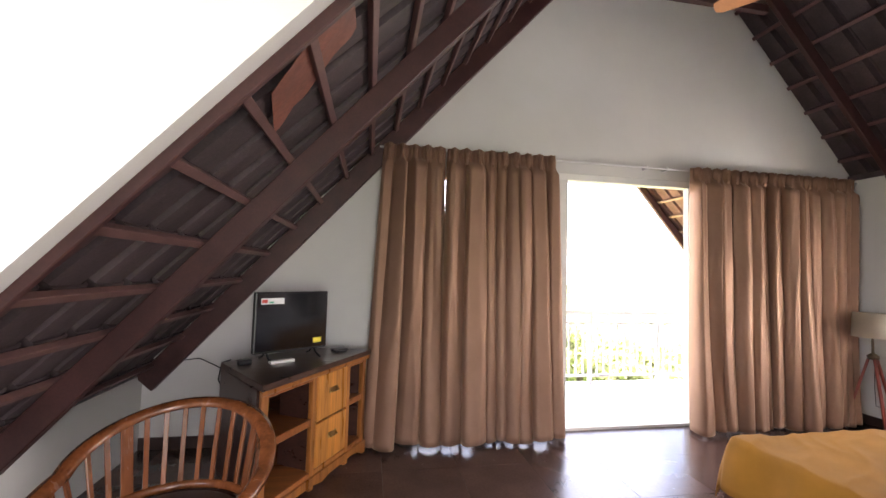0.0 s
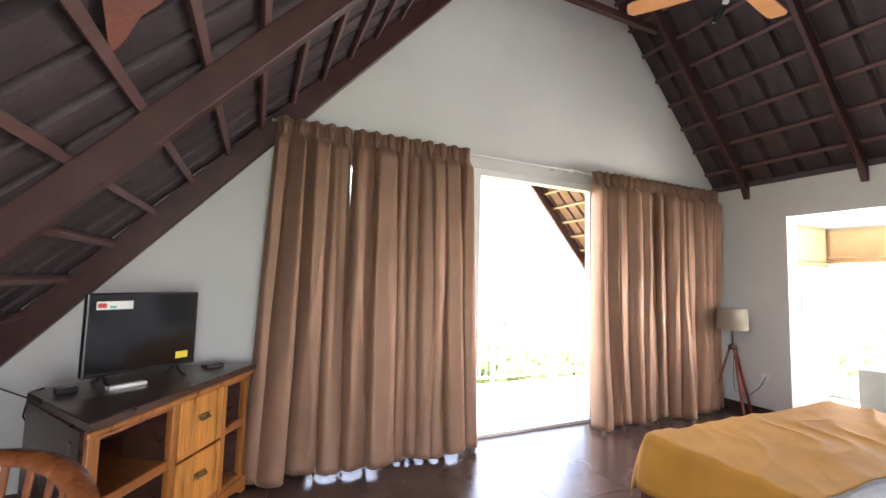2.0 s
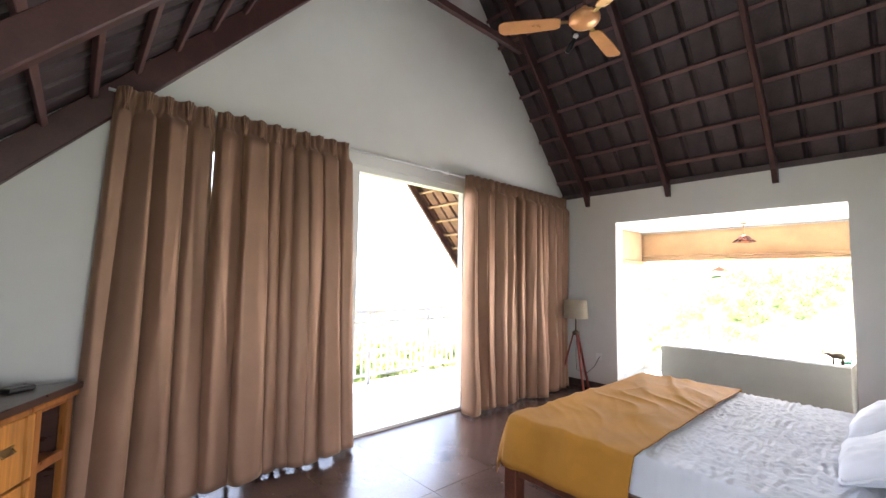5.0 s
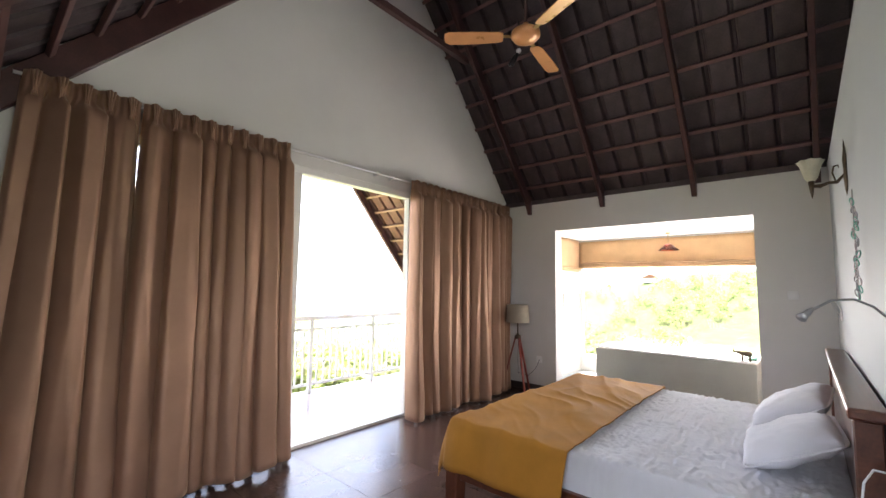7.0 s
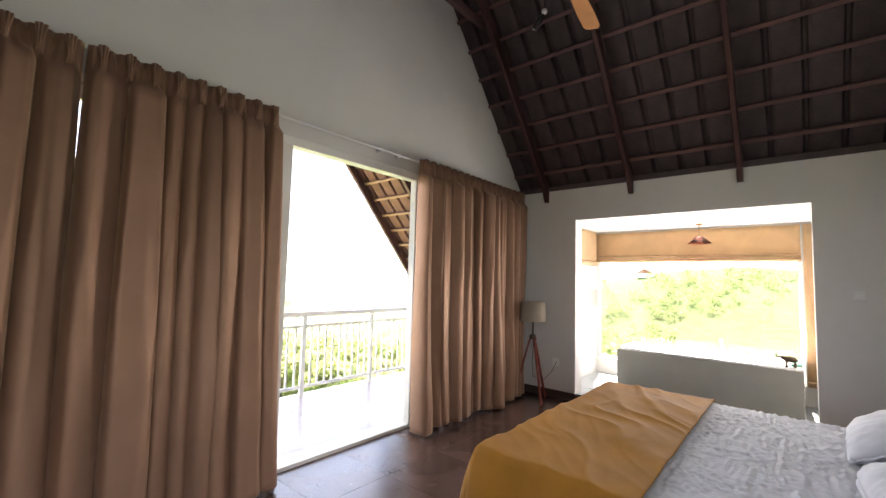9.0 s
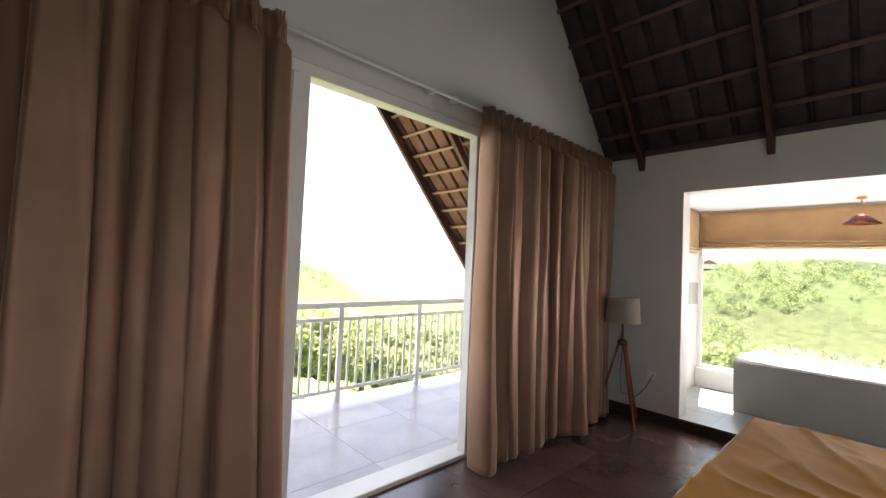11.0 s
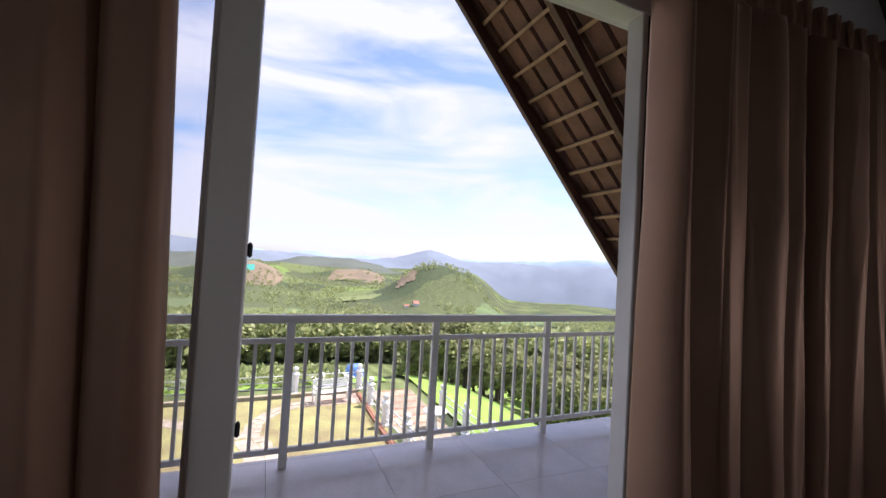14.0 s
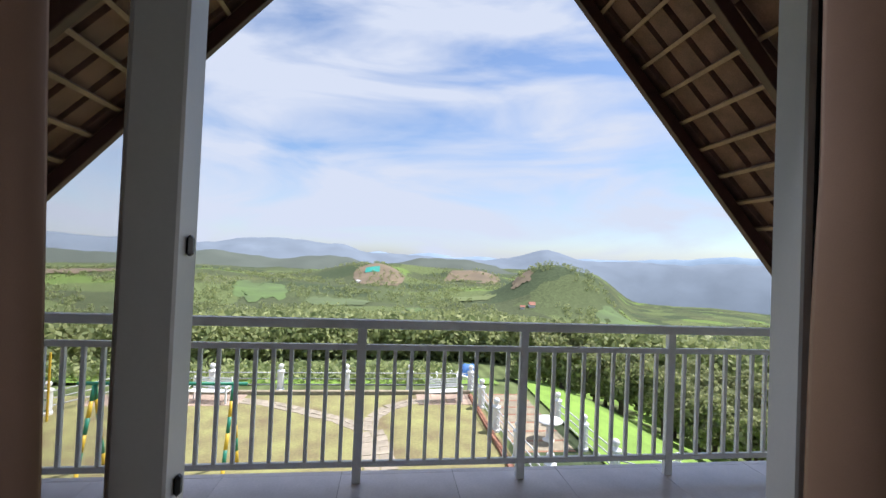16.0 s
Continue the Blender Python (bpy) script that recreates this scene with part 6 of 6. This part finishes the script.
for x0, x1 in ((-8.6, -2.9), (3.9, 6.1)):
    for k in range(round((x1 - x0) / 0.62)):
        for j in range(2):
            part("paving_slab", boxed((x0 + 0.62 * k, 20.15 + 0.63 * j, -4.6), (x0 + 0.62 * k + 0.6, 20.76 + 0.63 * j, -4.556), 0.006), M_PAVE, pa)


def bench(at):
    b = thing("garden_bench", at, "white painted slatted garden bench", "bench", "garden benches")
    for x in (-0.72, 0.72):
        part("leg", boxed((x - 0.03, -0.25, 0), (x + 0.03, -0.19, 0.42), 0.004), M_WPOST, b)
        part("leg", boxed((x - 0.03, 0.19, 0), (x + 0.03, 0.25, 0.9), 0.004), M_WPOST, b)
        part("arm_rest", boxed((x - 0.035, -0.27, 0.6), (x + 0.035, 0.19, 0.64), 0.004), M_WPOST, b)
        part("arm_post", boxed((x - 0.025, -0.25, 0.42), (x + 0.025, -0.2, 0.6), 0.003), M_WPOST, b)
    for k in range(4):
        part("seat_slat", boxed((-0.75, -0.24 + 0.115 * k, 0.42), (0.75, -0.15 + 0.115 * k, 0.445), 0.004), M_WPOST, b)
    for k in range(4):
        part("back_slat", boxed((-0.69, 0.2, 0.5 + 0.1 * k), (0.69, 0.22, 0.575 + 0.1 * k), 0.004), M_WPOST, b)


bench(pose(5.0, 20.55, GZ + 0.014, 0, 0, 8))
bench(pose(-4.2, 20.6, GZ + 0.014, 0, 0, -6))

tb = thing("garden_table", (8.1, 16.9, -4.63), "white round garden table on a pedestal beside the steps", "table")
bm = bmesh.new()
lathe(bm, [(0.001, 0), (0.22, 0), (0.2, 0.05), (0.09, 0.1), (0.08, 0.6), (0.16, 0.66)], 16)
part("pedestal", bm, M_WPOST, tb, "", True)
bm = bmesh.new()
lathe(bm, [(0.001, 0.66), (0.42, 0.66), (0.44, 0.68), (0.44, 0.72), (0.001, 0.73)], 24)
part("tabletop", bm, M_WPOST, tb, "", True)
M_PY = surf("yellow_play_paint", (0.62, 0.42, 0.03), 0.45, 0.1, 4, 60, 0.03)
M_PG = surf("green_play_paint", (0.02, 0.2, 0.12), 0.45, 0.1, 4, 60, 0.03)
M_PO = surf("orange_plastic", (0.62, 0.14, 0.03), 0.4, 0.1, 4, 60, 0.03)
sw = thing("swing_frame", (-1.5, 15.2, GZ), "yellow and green painted swing frame on the lawn", "swing frame")
for x in (0, -3.4):
    for s in (-0.55, 0.55):
        for k in range(6):
            bm = bmesh.new()
            u0, u1 = k / 6, (k + 1) / 6
            tube(bm, [(x, s * (1 - u0), 2.35 * u0), (x, s * (1 - u1), 2.35 * u1)], 0.05, 8)
            part("leg_section", bm, M_PY if k % 2 == 0 else M_PG, sw, "", True)
bm = bmesh.new()
tube(bm, [(0.35, 0, 2.38), (-3.8, 0, 2.38)], 0.05, 8)
part("cross_bar", bm, M_PG, sw, "green cross bar", True)
sl = thing("slide", pose(-8.75, 18.4, GZ, 0, 0, -80), "orange plastic playground slide", "slide")
bm = bmesh.new()
sheet(bm, 12, 6, lambda u, v: (2.6 * u, (v - 0.5) * 0.5, 2.0 * (1 - u) ** 1.3 + 0.3 * abs(2 * v - 1) ** 3))
ob = part("chute", bm, M_PO, sl, "", True)
ob.modifiers.new("thickness", 'SOLIDIFY').thickness = 0.03
for s in (-0.28, 0.28):
    part("ladder_side", boxed((-0.35, s - 0.03, 0), (-0.29, s + 0.03, 2.3), 0.01), M_PY, sl)
for k in range(5):
    part("rung", boxed((-0.34, -0.25, 0.35 + 0.36 * k), (-0.3, 0.25, 0.39 + 0.36 * k), 0.004), M_PG, sl)

M_ROOFH = surf("rust_red_roof_sheet", (0.3, 0.12, 0.07), 0.7, 0.2, 1, 10, 0)
def house(az, r, w_, d_, h_, turn, roof_mat, label):
    x, y = OX + r * math.sin(radians(az)), OY + r * math.cos(radians(az))
    hs = thing("house", pose(x, y, land(x, y) - 0.5, 0, 0, turn), label, "house", "far houses")
    part("wall", boxed((-w_ / 2, -d_ / 2, 0), (w_ / 2, d_ / 2, h_), 0), M_WPOST, hs)
    bm = bmesh.new()
    wall_y(bm, -d_ / 2 - 0.4, d_ / 2 + 0.4, [(-w_ / 2 - 0.5, h_), (w_ / 2 + 0.5, h_), (0, h_ + w_ * 0.28)])
    part("roof", bm, roof_mat, hs)
    for i in range(3):
        xx = -w_ / 2 + w_ * (i + 0.5) / 3
        part("window", boxed((xx - w_ * 0.07, -d_ / 2 - 0.05, h_ * 0.35), (xx + w_ * 0.07, -d_ / 2 + 0.02, h_ * 0.75), 0), M_BLACK, hs)


house(9.3, 33, 2.1, 2, 1.2, 20, M_WPOST, "small white building below the garden")
house(19.8, 385, 9, 5, 2.6, 80, M_ROOFH, "far white house with a rusty red roof on the hill")
house(18.6, 380, 5, 4, 2.4, 70, M_ROOFH, "far small house with a rusty red roof")
house(-15, 900, 12, 7, 3, 60, M_WPOST, "far pale building among the fields")
house(-4, 700, 7, 5, 3, 60, M_WPOST, "far pale house among the trees")
house(76, 300, 10, 7, 3, 90, M_ROOFH, "house with a red roof on the tea hillside")
M_BLUE = surf("blue_tarpaulin", (0.08, 0.2, 0.5), 0.5, 0.15, 2, 20, 0.1)
tp = thing("blue_tarpaulin", pose(OX + 33.5 * math.sin(radians(11.6)), OY + 33.5 * math.cos(radians(11.6)), land(OX + 33.5 * math.sin(radians(11.6)), OY + 33.5 * math.cos(radians(11.6)))), "blue tarpaulin over a stack beside the white building", "tarpaulin")
bm = bmesh.new()
sheet(bm, 10, 10, lambda u, v: ((u - 0.5) * 1.6, (v - 0.5) * 1.4, 1.7 * (1 - max(abs(2 * u - 1), abs(2 * v - 1)) ** 6) + 0.12 * nz(u * 5, v * 5, 3)))
part("cover", bm, M_BLUE, tp, "", True)
M_TARP = surf("turquoise_net", (0.03, 0.31, 0.25), 0.7, 0.15, 0.2, 3, 0)
x, y = OX + 785 * math.sin(radians(-2.2)), OY + 785 * math.cos(radians(-2.2))
nt_ = thing("turquoise_net", (x, y, land(x, y)), "turquoise net spread on a far hillside", "net")
bm = bmesh.new()
sheet(bm, 8, 6, lambda u, v: ((u - 0.5) * 27, v * 16 * 1.0, land(x + (u - 0.5) * 27, y + v * 16) - land(x, y) + 1.5 + 0.35 * v * 16))
part("net", bm, M_TARP, nt_)
